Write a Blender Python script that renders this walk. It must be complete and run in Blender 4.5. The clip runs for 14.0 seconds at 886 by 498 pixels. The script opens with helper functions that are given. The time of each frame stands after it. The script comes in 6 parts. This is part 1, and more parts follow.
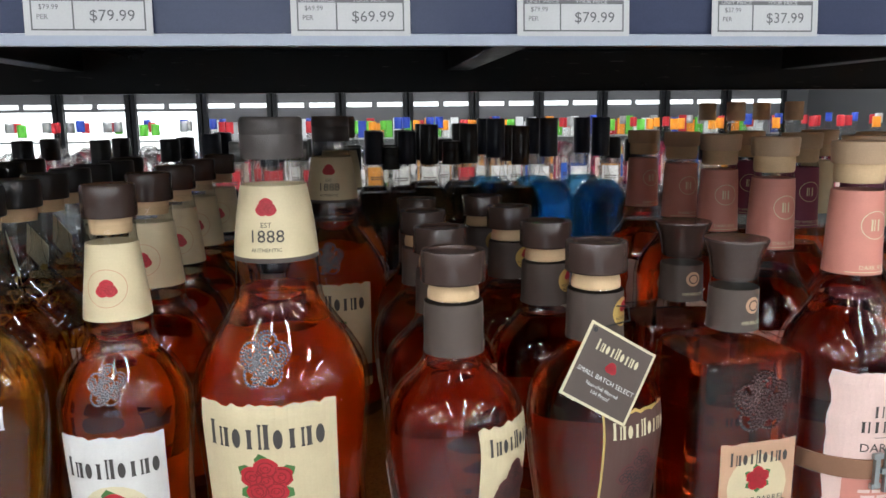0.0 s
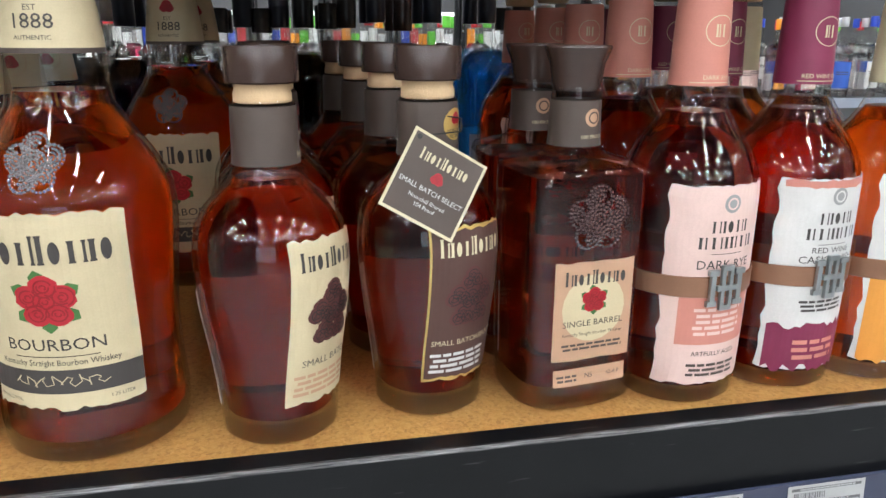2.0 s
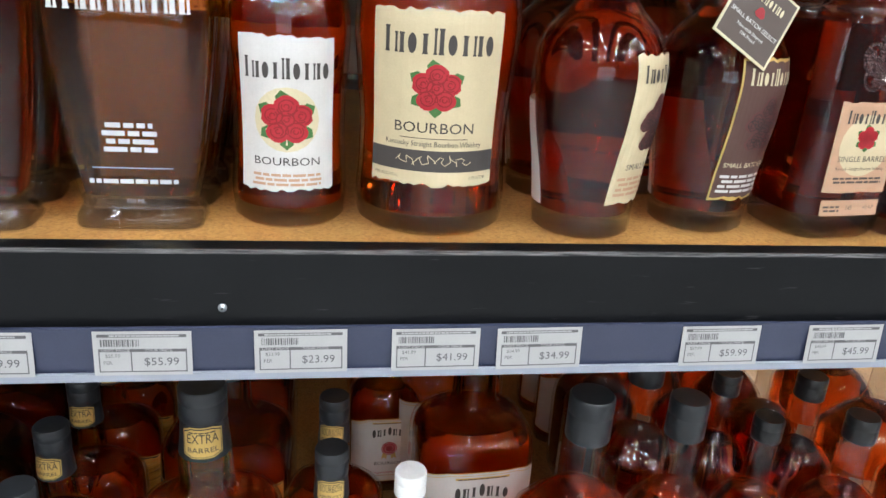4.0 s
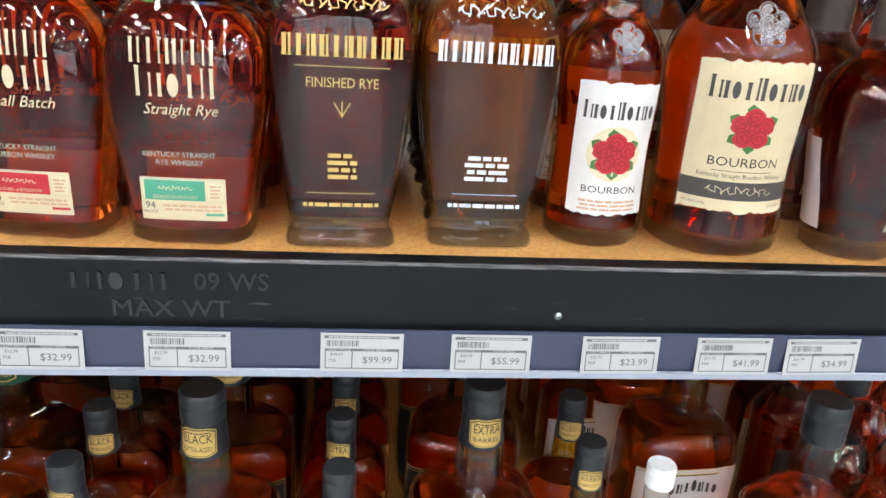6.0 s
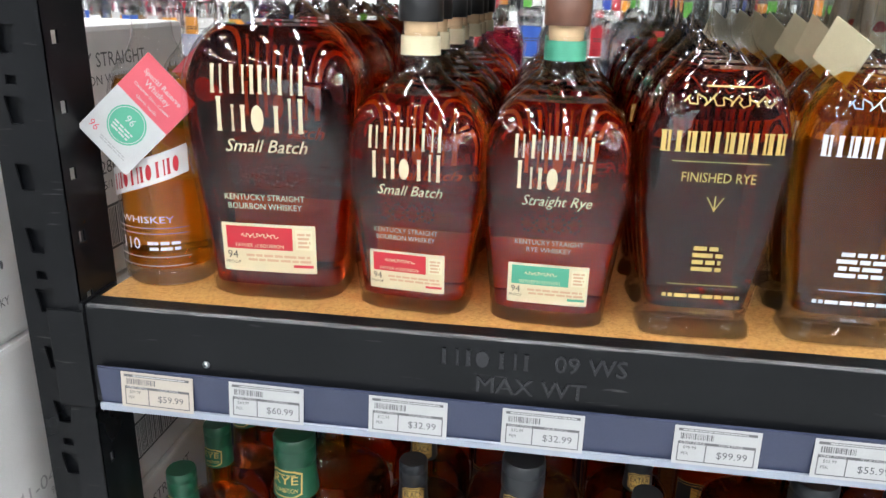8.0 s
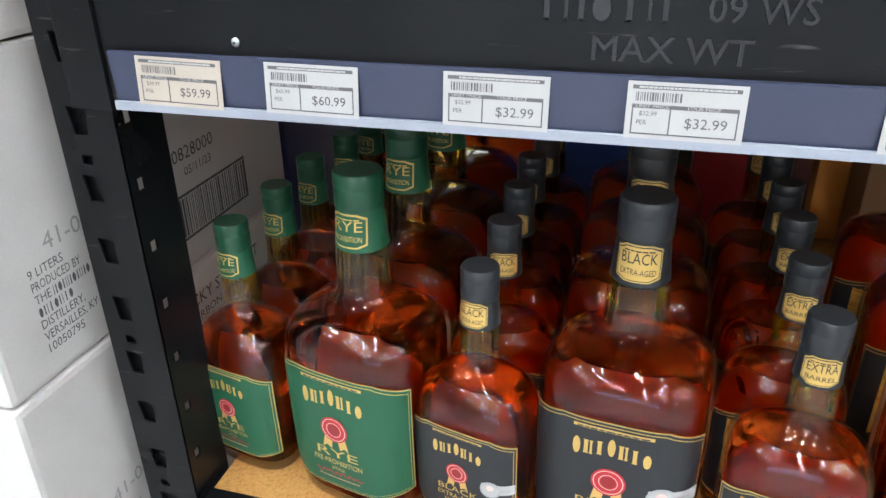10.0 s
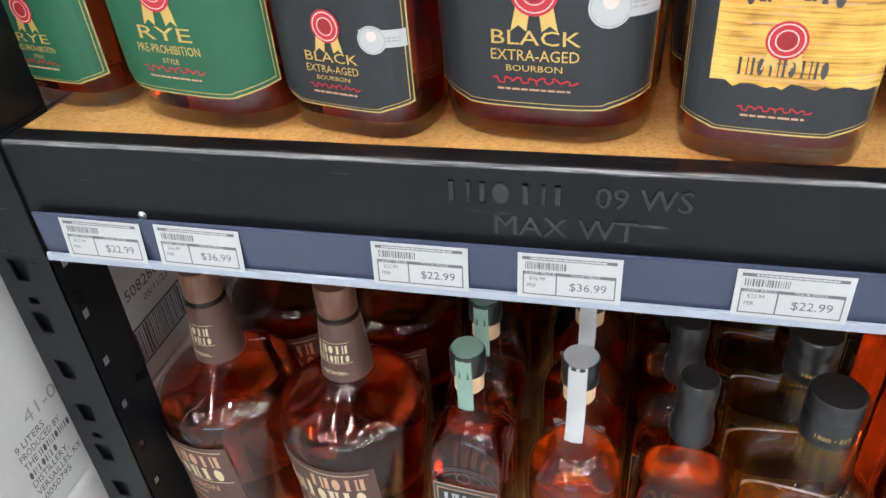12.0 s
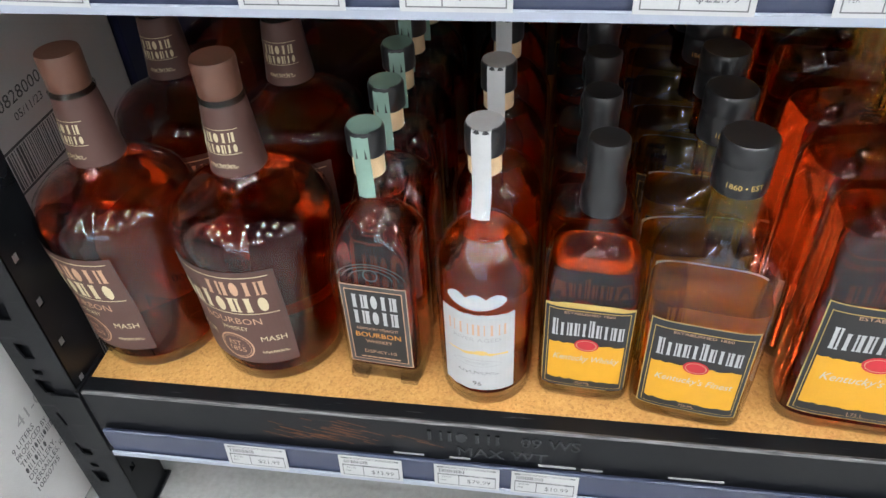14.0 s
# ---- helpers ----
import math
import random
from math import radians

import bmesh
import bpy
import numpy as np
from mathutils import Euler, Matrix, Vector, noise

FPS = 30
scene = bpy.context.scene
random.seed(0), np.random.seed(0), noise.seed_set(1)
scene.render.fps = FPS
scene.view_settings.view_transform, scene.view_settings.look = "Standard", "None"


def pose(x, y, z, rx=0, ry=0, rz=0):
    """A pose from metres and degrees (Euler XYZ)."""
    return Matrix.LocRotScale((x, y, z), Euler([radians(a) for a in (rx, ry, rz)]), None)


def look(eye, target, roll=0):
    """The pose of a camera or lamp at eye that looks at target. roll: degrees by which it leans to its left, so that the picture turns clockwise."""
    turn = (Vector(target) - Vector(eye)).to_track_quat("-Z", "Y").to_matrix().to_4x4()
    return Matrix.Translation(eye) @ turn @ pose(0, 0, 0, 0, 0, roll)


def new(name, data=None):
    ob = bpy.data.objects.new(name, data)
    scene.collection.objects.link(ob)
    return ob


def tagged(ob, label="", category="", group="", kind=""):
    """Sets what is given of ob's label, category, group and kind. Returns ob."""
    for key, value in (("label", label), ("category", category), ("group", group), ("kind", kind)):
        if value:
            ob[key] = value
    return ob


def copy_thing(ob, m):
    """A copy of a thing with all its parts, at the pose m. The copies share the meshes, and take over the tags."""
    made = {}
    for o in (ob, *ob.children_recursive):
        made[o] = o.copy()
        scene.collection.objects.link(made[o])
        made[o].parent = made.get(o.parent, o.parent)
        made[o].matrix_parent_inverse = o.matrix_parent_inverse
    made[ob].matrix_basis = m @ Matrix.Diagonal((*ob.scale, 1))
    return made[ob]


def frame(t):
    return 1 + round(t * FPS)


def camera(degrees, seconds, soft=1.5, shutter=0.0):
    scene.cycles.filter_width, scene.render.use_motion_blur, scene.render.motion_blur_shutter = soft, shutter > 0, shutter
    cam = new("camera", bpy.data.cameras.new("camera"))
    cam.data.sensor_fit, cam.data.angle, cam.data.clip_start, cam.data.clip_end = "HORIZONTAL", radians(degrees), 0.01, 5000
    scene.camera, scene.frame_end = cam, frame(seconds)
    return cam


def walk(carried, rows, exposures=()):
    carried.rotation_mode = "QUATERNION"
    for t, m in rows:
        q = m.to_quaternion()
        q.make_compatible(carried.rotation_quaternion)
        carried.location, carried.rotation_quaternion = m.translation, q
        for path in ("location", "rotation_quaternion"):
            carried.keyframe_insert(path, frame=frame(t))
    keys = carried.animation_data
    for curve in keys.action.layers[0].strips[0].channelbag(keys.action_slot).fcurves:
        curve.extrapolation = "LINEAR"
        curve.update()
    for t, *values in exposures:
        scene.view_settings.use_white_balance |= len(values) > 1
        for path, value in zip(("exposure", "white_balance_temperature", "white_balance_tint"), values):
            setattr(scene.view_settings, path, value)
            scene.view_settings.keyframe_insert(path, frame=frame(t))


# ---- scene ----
cam = camera(61.4, 14.0, soft=1.5)
PATH = [
    (0, (0.09, -0.423, 1.526), (0.308, 1.534, 1.173), -0.6),
    (0.5, (0.115, -0.415, 1.499), (0.384, 1.515, 1.048), 0.0),
    (1, (0.137, -0.413, 1.479), (0.459, 1.499, 0.989), 0.1),
    (1.5, (0.156, -0.408, 1.46), (0.532, 1.486, 0.937), 0.1),
    (2, (0.162, -0.406, 1.445), (0.565, 1.473, 0.89), 0.3),
    (2.5, (0.16, -0.41, 1.431), (0.572, 1.451, 0.827), 1.2),
    (3, (0.11, -0.423, 1.407), (0.504, 1.429, 0.765), 2.3),
    (3.5, (0.031, -0.45, 1.387), (0.382, 1.4, 0.714), 3.2),
    (4, (-0.047, -0.474, 1.373), (0.264, 1.374, 0.675), 3.8),
    (4.2, (-0.07, -0.48, 1.38), (0.21, 1.361, 0.651), 3.7),
    (6.3, (-0.286, -0.524, 1.407), (-0.113, 1.343, 0.711), 3.7),
    (6.5, (-0.294, -0.526, 1.416), (-0.181, 1.344, 0.716), 3.3),
    (7, (-0.33, -0.525, 1.432), (-0.344, 1.363, 0.772), 2.5),
    (7.2, (-0.347, -0.525, 1.441), (-0.414, 1.37, 0.804), 2.3),
    (9.3, (-0.463, -0.471, 1.382), (-0.908, 1.357, 0.703), 0.4),
    (9.5, (-0.453, -0.46, 1.35), (-0.905, 1.345, 0.617), 0.2),
    (10, (-0.418, -0.428, 1.237), (-0.916, 1.292, 0.346), -1.0),
    (10.1, (-0.411, -0.421, 1.211), (-0.929, 1.285, 0.303), -1.3),
    (10.5, (-0.41, -0.395, 1.128), (-0.897, 1.269, 0.131), -1.9),
    (11, (-0.405, -0.366, 1.051), (-0.899, 1.27, 0.012), -3.1),
    (11.5, (-0.39, -0.366, 1.013), (-0.863, 1.26, -0.053), -3.9),
    (12, (-0.372, -0.378, 0.929), (-0.799, 1.22, -0.197), -4.2),
    (12.5, (-0.356, -0.385, 0.876), (-0.72, 1.18, -0.314), -4.1),
    (13, (-0.343, -0.386, 0.84), (-0.649, 1.148, -0.406), -3.5),
    (13.5, (-0.342, -0.393, 0.82), (-0.618, 1.116, -0.464), -3.4),
    (14, (-0.338, -0.404, 0.807), (-0.601, 1.088, -0.498), -3.3),
]
walk(cam, [(t, look(eye, target, roll)) for t, eye, target, roll in PATH],
     exposures=[(0, -0.58), (0.7, -0.54), (4.2, -0.36), (6.5, -0.08), (7.2, -0.06), (9.5, -0.34), (10.2, 0.06), (11.5, 0.04), (14, 0.02)])

# ---- light: a closed shop lit by long ceiling tubes ----
LAMP = 112.0
world = bpy.data.worlds.new("world")
world.use_nodes = True
world.node_tree.nodes["Background"].inputs[0].default_value = (0.75, 0.82, 1.0, 1)
world.node_tree.nodes["Background"].inputs[1].default_value = 0.02
scene.world = world


# ---- materials ----
def material(name):
    m = bpy.data.materials.new(name)
    m.use_nodes = True
    return m, m.node_tree.nodes, m.node_tree.links, m.node_tree.nodes["Principled BSDF"]


def plain(name, color, rough=0.5, metal=0.0, grain=0.06, size=60.0, bump=0.0, coat=0.0, fine=900.0):
    """A painted, printed or moulded surface: colour with coarse and fine variation and a little relief."""
    m, n, l, p = material(name)
    p.inputs["Roughness"].default_value, p.inputs["Metallic"].default_value = rough, metal
    p.inputs["Coat Weight"].default_value = coat
    tex, tex2, mix, ramp = n.new("ShaderNodeTexNoise"), n.new("ShaderNodeTexNoise"), n.new("ShaderNodeMix"), n.new("ShaderNodeMapRange")
    co = n.new("ShaderNodeTexCoord")
    tex.inputs["Scale"].default_value, tex2.inputs["Scale"].default_value = size, fine
    tex.inputs["Detail"].default_value = 4
    for t in (tex, tex2):
        l.new(co.outputs["Object"], t.inputs["Vector"])
    add = n.new("ShaderNodeMath")
    add.operation = "ADD"
    l.new(tex.outputs[0], add.inputs[0])
    l.new(tex2.outputs[0], add.inputs[1])
    l.new(add.outputs[0], ramp.inputs[0])
    ramp.inputs["From Min"].default_value, ramp.inputs["From Max"].default_value = 0.6, 1.4
    mix.data_type = "RGBA"
    mix.inputs["A"].default_value = (*[c * (1 - grain) for c in color], 1)
    mix.inputs["B"].default_value = (*[min(1, c * (1 + grain)) for c in color], 1)
    l.new(ramp.outputs[0], mix.inputs["Factor"])
    l.new(mix.outputs["Result"], p.inputs["Base Color"])
    if bump:
        b = n.new("ShaderNodeBump")
        b.inputs["Strength"].default_value, b.inputs["Distance"].default_value = bump, 0.001
        l.new(tex2.outputs[0], b.inputs["Height"])
        l.new(b.outputs[0], p.inputs["Normal"])
    return m


def black_steel():
    """Powder-coated shelf steel: fine pebbling, dust, pale scuffs and scratches along its length."""
    m, n, l, p = material("black_steel")
    co, mp = n.new("ShaderNodeTexCoord"), n.new("ShaderNodeMapping")
    mp.inputs["Scale"].default_value = (6, 60, 60)
    l.new(co.outputs["Object"], mp.inputs[0])
    scr, peb, dust = (n.new("ShaderNodeTexNoise") for _ in range(3))
    scr.inputs["Scale"].default_value, scr.inputs["Detail"].default_value = 4, 6
    peb.inputs["Scale"].default_value = 2200
    dust.inputs["Scale"].default_value, dust.inputs["Detail"].default_value = 9, 8
    l.new(mp.outputs[0], scr.inputs["Vector"])
    l.new(co.outputs["Object"], peb.inputs["Vector"])
    l.new(co.outputs["Object"], dust.inputs["Vector"])
    r = n.new("ShaderNodeValToRGB")
    r.color_ramp.elements[0].position, r.color_ramp.elements[0].color = 0.66, (0.0045, 0.0050, 0.0062, 1)
    r.color_ramp.elements[1].position, r.color_ramp.elements[1].color = 0.82, (0.11, 0.11, 0.11, 1)
    l.new(scr.outputs[0], r.inputs[0])
    mx = n.new("ShaderNodeMix")
    mx.data_type, mx.blend_type = "RGBA", "ADD"
    mr = n.new("ShaderNodeMapRange")
    mr.inputs["From Min"].default_value, mr.inputs["From Max"].default_value, mr.inputs["To Max"].default_value = 0.45, 0.8, 0.5
    l.new(dust.outputs[0], mr.inputs[0])
    l.new(mr.outputs[0], mx.inputs["Factor"])
    l.new(r.outputs[0], mx.inputs["A"])
    mx.inputs["B"].default_value = (0.007, 0.0075, 0.0085, 1)
    l.new(mx.outputs["Result"], p.inputs["Base Color"])
    rr = n.new("ShaderNodeMapRange")
    rr.inputs["To Min"].default_value, rr.inputs["To Max"].default_value = 0.20, 0.42
    l.new(dust.outputs[0], rr.inputs[0])
    l.new(rr.outputs[0], p.inputs["Roughness"])
    b = n.new("ShaderNodeBump")
    p.inputs["Specular IOR Level"].default_value = 0.26
    b.inputs["Strength"].default_value, b.inputs["Distance"].default_value = 0.25, 0.0006
    l.new(peb.outputs[0], b.inputs["Height"])
    l.new(b.outputs[0], p.inputs["Normal"])
    return m


def chipboard():
    """Particle board: small tan and ochre flakes, dark specks, stains."""
    m, n, l, p = material("chipboard")
    co = n.new("ShaderNodeTexCoord")
    v, f, s = n.new("ShaderNodeTexVoronoi"), n.new("ShaderNodeTexNoise"), n.new("ShaderNodeTexNoise")
    v.inputs["Scale"].default_value = 420
    f.inputs["Scale"].default_value, f.inputs["Detail"].default_value = 700, 3
    s.inputs["Scale"].default_value, s.inputs["Detail"].default_value = 7, 5
    for t in (v, f, s):
        l.new(co.outputs["Object"], t.inputs["Vector"])
    r = n.new("ShaderNodeValToRGB")
    els = r.color_ramp.elements
    els[0].position, els[0].color = 0.15, (0.30, 0.140, 0.038, 1)
    els[1].position, els[1].color = 0.9, (0.68, 0.41, 0.150, 1)
    e = els.new(0.45)
    e.color = (0.55, 0.290, 0.082, 1)
    mxf = n.new("ShaderNodeMix")
    mxf.inputs["Factor"].default_value = 0.55
    l.new(v.outputs["Color"], mxf.inputs["A"])
    l.new(f.outputs[0], mxf.inputs["B"])
    l.new(mxf.outputs["Result"], r.inputs[0])
    mx = n.new("ShaderNodeMix")
    mx.data_type, mx.blend_type = "RGBA", "MULTIPLY"
    mx.inputs["Factor"].default_value = 0.5
    st = n.new("ShaderNodeMapRange")
    st.inputs["From Min"].default_value, st.inputs["From Max"].default_value = 0.3, 0.65
    st.inputs["To Min"].default_value = 0.6
    l.new(s.outputs[0], st.inputs[0])
    l.new(r.outputs[0], mx.inputs["A"])
    l.new(st.outputs[0], mx.inputs["B"])
    l.new(mx.outputs["Result"], p.inputs["Base Color"])
    p.inputs["Roughness"].default_value = 0.5
    b = n.new("ShaderNodeBump")
    b.inputs["Strength"].default_value, b.inputs["Distance"].default_value = 0.4, 0.0008
    l.new(f.outputs[0], b.inputs["Height"])
    l.new(b.outputs[0], p.inputs["Normal"])
    return m


def thin_glass(name, tint=(0.97, 0.97, 0.96), wave=0.05):
    """A thin bottle wall: clear, glossier at grazing angles alike from both sides, with slight ripples of cast glass."""
    m, n, l, p = material(name)
    n.remove(p)
    t, g, mx = n.new("ShaderNodeBsdfTransparent"), n.new("ShaderNodeBsdfGlossy"), n.new("ShaderNodeMixShader")
    t.inputs[0].default_value = (*tint, 1)
    g.inputs["Roughness"].default_value = 0.012
    co, no, b = n.new("ShaderNodeTexCoord"), n.new("ShaderNodeTexNoise"), n.new("ShaderNodeBump")
    no.inputs["Scale"].default_value, no.inputs["Detail"].default_value = 38, 2
    b.inputs["Strength"].default_value, b.inputs["Distance"].default_value = wave, 0.004
    l.new(co.outputs["Object"], no.inputs["Vector"])
    l.new(no.outputs[0], b.inputs["Height"])
    l.new(b.outputs[0], g.inputs["Normal"])
    lw, pw, sc = n.new("ShaderNodeLayerWeight"), n.new("ShaderNodeMath"), n.new("ShaderNodeMath")
    lw.inputs["Blend"].default_value = 0.5
    l.new(b.outputs[0], lw.inputs["Normal"])
    pw.operation, sc.operation = "POWER", "MULTIPLY_ADD"
    pw.inputs[1].default_value, sc.inputs[1].default_value, sc.inputs[2].default_value = 4.6, 0.93, 0.047
    l.new(lw.outputs["Facing"], pw.inputs[0])
    l.new(pw.outputs[0], sc.inputs[0])
    l.new(sc.outputs[0], mx.inputs[0])
    l.new(t.outputs[0], mx.inputs[1])
    l.new(g.outputs[0], mx.inputs[2])
    l.new(mx.outputs[0], n["Material Output"].inputs["Surface"])
    return m


def clear_body(name, color, ior=1.36, rough=0.0, straight=0.0):
    """A clear coloured body; straight: the share of light that goes through unbent."""
    m, n, l, p = material(name)
    p.inputs["Base Color"].default_value = (*color, 1)
    p.inputs["Transmission Weight"].default_value, p.inputs["IOR"].default_value = 1.0, ior
    p.inputs["Roughness"].default_value = rough
    if ior < 1.4:
        p.inputs["Specular IOR Level"].default_value = 0.0
    if straight:
        t, mx = n.new("ShaderNodeBsdfTransparent"), n.new("ShaderNodeMixShader")
        t.inputs[0].default_value = (*[c ** 0.45 for c in color], 1)
        mx.inputs[0].default_value = straight
        l.new(p.outputs[0], mx.inputs[1])
        l.new(t.outputs[0], mx.inputs[2])
        l.new(mx.outputs[0], n["Material Output"].inputs["Surface"])
    return m


def glow(name, color, strength):
    m, n, l, p = material(name)
    p.inputs["Base Color"].default_value = (0.8, 0.8, 0.8, 1)
    p.inputs["Emission Color"].default_value = (*color, 1)
    p.inputs["Emission Strength"].default_value = strength
    return m


def worn_lit_edge():
    """Paint rubbed thin along an edge, its highlight painted in: black with pale grey streaks and bare spots."""
    m, n, l, p = material("worn_lit_edge")
    co, mp, a, r = n.new("ShaderNodeTexCoord"), n.new("ShaderNodeMapping"), n.new("ShaderNodeTexNoise"), n.new("ShaderNodeValToRGB")
    mp.inputs["Scale"].default_value = (9, 260, 260)
    a.inputs["Scale"].default_value, a.inputs["Detail"].default_value, a.inputs["Roughness"].default_value = 3.0, 8, 0.7
    l.new(co.outputs["Object"], mp.inputs[0])
    l.new(mp.outputs[0], a.inputs["Vector"])
    els = r.color_ramp.elements
    els[0].position, els[0].color = 0.42, (0.010, 0.011, 0.013, 1)
    els[1].position, els[1].color = 0.72, (0.22, 0.22, 0.22, 1)
    l.new(a.outputs[0], r.inputs[0])
    l.new(r.outputs[0], p.inputs["Base Color"])
    p.inputs["Roughness"].default_value = 0.3
    return m


WORN_LIT = worn_lit_edge()
STEEL, BOARD = black_steel(), chipboard()
GLASS, GLASS_SMOKE = thin_glass("bottle_glass"), thin_glass("dim_glass", (0.8, 0.8, 0.78))
BASE_GLASS = clear_body("thick_glass", (0.98, 0.98, 0.97), 1.5, 0.0, 0.6)
LIQUID = {k: clear_body(k + "_liquid", c, 1.38, 0.0, {"gold": 0.28, "blue": 0.5, "clear": 0.5, "pink": 0.5}.get(k, 0.04)) for k, c in (
    ("amber", (0.95, 0.175, 0.012)), ("red", (0.86, 0.13, 0.014)), ("dark", (0.62, 0.065, 0.012)), ("gold", (1.0, 0.40, 0.03)),
    ("clear", (0.95, 0.96, 0.97)), ("blue", (0.10, 0.50, 0.95)), ("pink", (0.85, 0.12, 0.25)), ("green", (0.12, 0.5, 0.1)), ("night", (0.10, 0.08, 0.12)))}
INK = {k: plain("ink_" + k, c, r, mt, 0.05, 90) for k, c, r, mt in (
    ("cream", (0.58, 0.49, 0.31), 0.5, 0), ("white", (0.62, 0.61, 0.59), 0.5, 0), ("black", (0.018, 0.017, 0.017), 0.5, 0),
    ("charcoal", (0.055, 0.048, 0.045), 0.5, 0), ("brown", (0.085, 0.040, 0.032), 0.5, 0), ("taupe", (0.078, 0.057, 0.047), 0.5, 0),
    ("maroon", (0.10, 0.030, 0.028), 0.5, 0), ("red", (0.44, 0.018, 0.030), 0.45, 0), ("darkred", (0.27, 0.010, 0.015), 0.45, 0),
    ("green", (0.013, 0.090, 0.044), 0.5, 0), ("leaf", (0.06, 0.17, 0.045), 0.5, 0), ("gold", (0.62, 0.42, 0.13), 0.38, 0.35),
    ("tan", (0.50, 0.30, 0.19), 0.5, 0), ("pink", (0.70, 0.50, 0.45), 0.5, 0), ("rosepink", (0.56, 0.22, 0.17), 0.5, 0),
    ("plum", (0.20, 0.022, 0.065), 0.5, 0), ("rosered", (0.52, 0.075, 0.10), 0.5, 0), ("orange", (0.72, 0.30, 0.05), 0.5, 0), ("yellow", (0.60, 0.30, 0.018), 0.5, 0),
    ("buff", (0.62, 0.55, 0.36), 0.5, 0), ("teal", (0.06, 0.30, 0.19), 0.5, 0), ("steelblue", (0.09, 0.11, 0.17), 0.5, 0),
    ("slate", (0.017, 0.019, 0.022), 0.42, 0), ("grey", (0.30, 0.30, 0.30), 0.5, 0), ("copper", (0.36, 0.19, 0.12), 0.35, 0.75),
    ("pewter", (0.42, 0.46, 0.47), 0.3, 0.9), ("mint", (0.18, 0.285, 0.235), 0.5, 0), ("paperwhite", (0.40, 0.405, 0.405), 0.55, 0),
    ("darkgrey", (0.10, 0.10, 0.105), 0.5, 0), ("blue", (0.03, 0.10, 0.42), 0.45, 0), ("navy", (0.012, 0.016, 0.07), 0.5, 0))}


def back_paper(name, color):
    """Thin label paper seen from its blank side, letting some light through."""
    m, n, l, p = material(name)
    p.inputs["Base Color"].default_value, p.inputs["Roughness"].default_value = (*color, 1), 0.6
    tr, mx, no, br = n.new("ShaderNodeBsdfTranslucent"), n.new("ShaderNodeMixShader"), n.new("ShaderNodeTexNoise"), n.new("ShaderNodeMapRange")
    no.inputs["Scale"].default_value = 160
    br.inputs["To Min"].default_value, br.inputs["To Max"].default_value = 0.38, 0.52
    tr.inputs[0].default_value = (*color, 1)
    l.new(no.outputs[0], br.inputs[0])
    l.new(br.outputs[0], mx.inputs[0])
    l.new(p.outputs[0], mx.inputs[1])
    l.new(tr.outputs[0], mx.inputs[2])
    l.new(mx.outputs[0], n["Material Output"].inputs["Surface"])
    return m


INK["backpaper"], INK["backdark"] = back_paper("blank_label_back", (0.86, 0.84, 0.80)), back_paper("dark_label_back", (0.11, 0.09, 0.09))


def wood_print():
    """Printed wood grain: stretched ochre streaks, darker towards brown in patches."""
    m, n, l, p = material("ink_woodprint")
    co, mp, a, b = n.new("ShaderNodeTexCoord"), n.new("ShaderNodeMapping"), n.new("ShaderNodeTexNoise"), n.new("ShaderNodeTexNoise")
    mp.inputs["Scale"].default_value = (14, 14, 420)
    a.inputs["Scale"].default_value, a.inputs["Detail"].default_value = 1.6, 5
    b.inputs["Scale"].default_value = 42
    l.new(co.outputs["Object"], mp.inputs[0])
    l.new(mp.outputs[0], a.inputs["Vector"])
    l.new(co.outputs["Object"], b.inputs["Vector"])
    add, r = n.new("ShaderNodeMath"), n.new("ShaderNodeValToRGB")
    add.operation = "ADD"
    l.new(a.outputs[0], add.inputs[0])
    l.new(b.outputs[0], add.inputs[1])
    half = n.new("ShaderNodeMath")
    half.operation = "MULTIPLY"
    half.inputs[1].default_value = 0.5
    l.new(add.outputs[0], half.inputs[0])
    els = r.color_ramp.elements
    els[0].position, els[0].color = 0.34, (0.20, 0.085, 0.012, 1)
    els[1].position, els[1].color = 0.62, (0.80, 0.50, 0.13, 1)
    els.new(0.46).color = (0.58, 0.32, 0.055, 1)
    l.new(half.outputs[0], r.inputs[0])
    l.new(r.outputs[0], p.inputs["Base Color"])
    p.inputs["Roughness"].default_value = 0.45
    return m


INK["woodprint"] = wood_print()
CAP = {k: plain("cap_" + k, c, r, mt, 0.08, 120, 0.15) for k, c, r, mt in (
    ("brown", (0.050, 0.030, 0.025), 0.12, 0), ("mocha", (0.14, 0.062, 0.040), 0.4, 0), ("grey", (0.085, 0.072, 0.068), 0.35, 0), ("slate", (0.020, 0.023, 0.027), 0.32, 0),
    ("black", (0.014, 0.014, 0.015), 0.28, 0), ("green", (0.010, 0.062, 0.032), 0.3, 0), ("cork", (0.60, 0.42, 0.24), 0.7, 0), ("wood", (0.50, 0.34, 0.21), 0.5, 0),
    ("white", (0.78, 0.80, 0.80), 0.4, 0), ("red", (0.5, 0.02, 0.03), 0.35, 0), ("blue", (0.02, 0.06, 0.4), 0.35, 0), ("lime", (0.12, 0.5, 0.05), 0.35, 0),
    ("orange", (0.85, 0.3, 0.02), 0.35, 0), ("navy", (0.012, 0.016, 0.035), 0.3, 0), ("silver", (0.55, 0.56, 0.57), 0.3, 0.9))}
# paler than the beam: the light edges of the stamped letters put into colour
STAMPED = plain("stamped_steel_pale", (0.020, 0.021, 0.024), 0.28, 0, 0.4, 120)
RAIL = plain("rail_blue_plastic", (0.040, 0.048, 0.085), 0.2, 0, 0.05, 30)
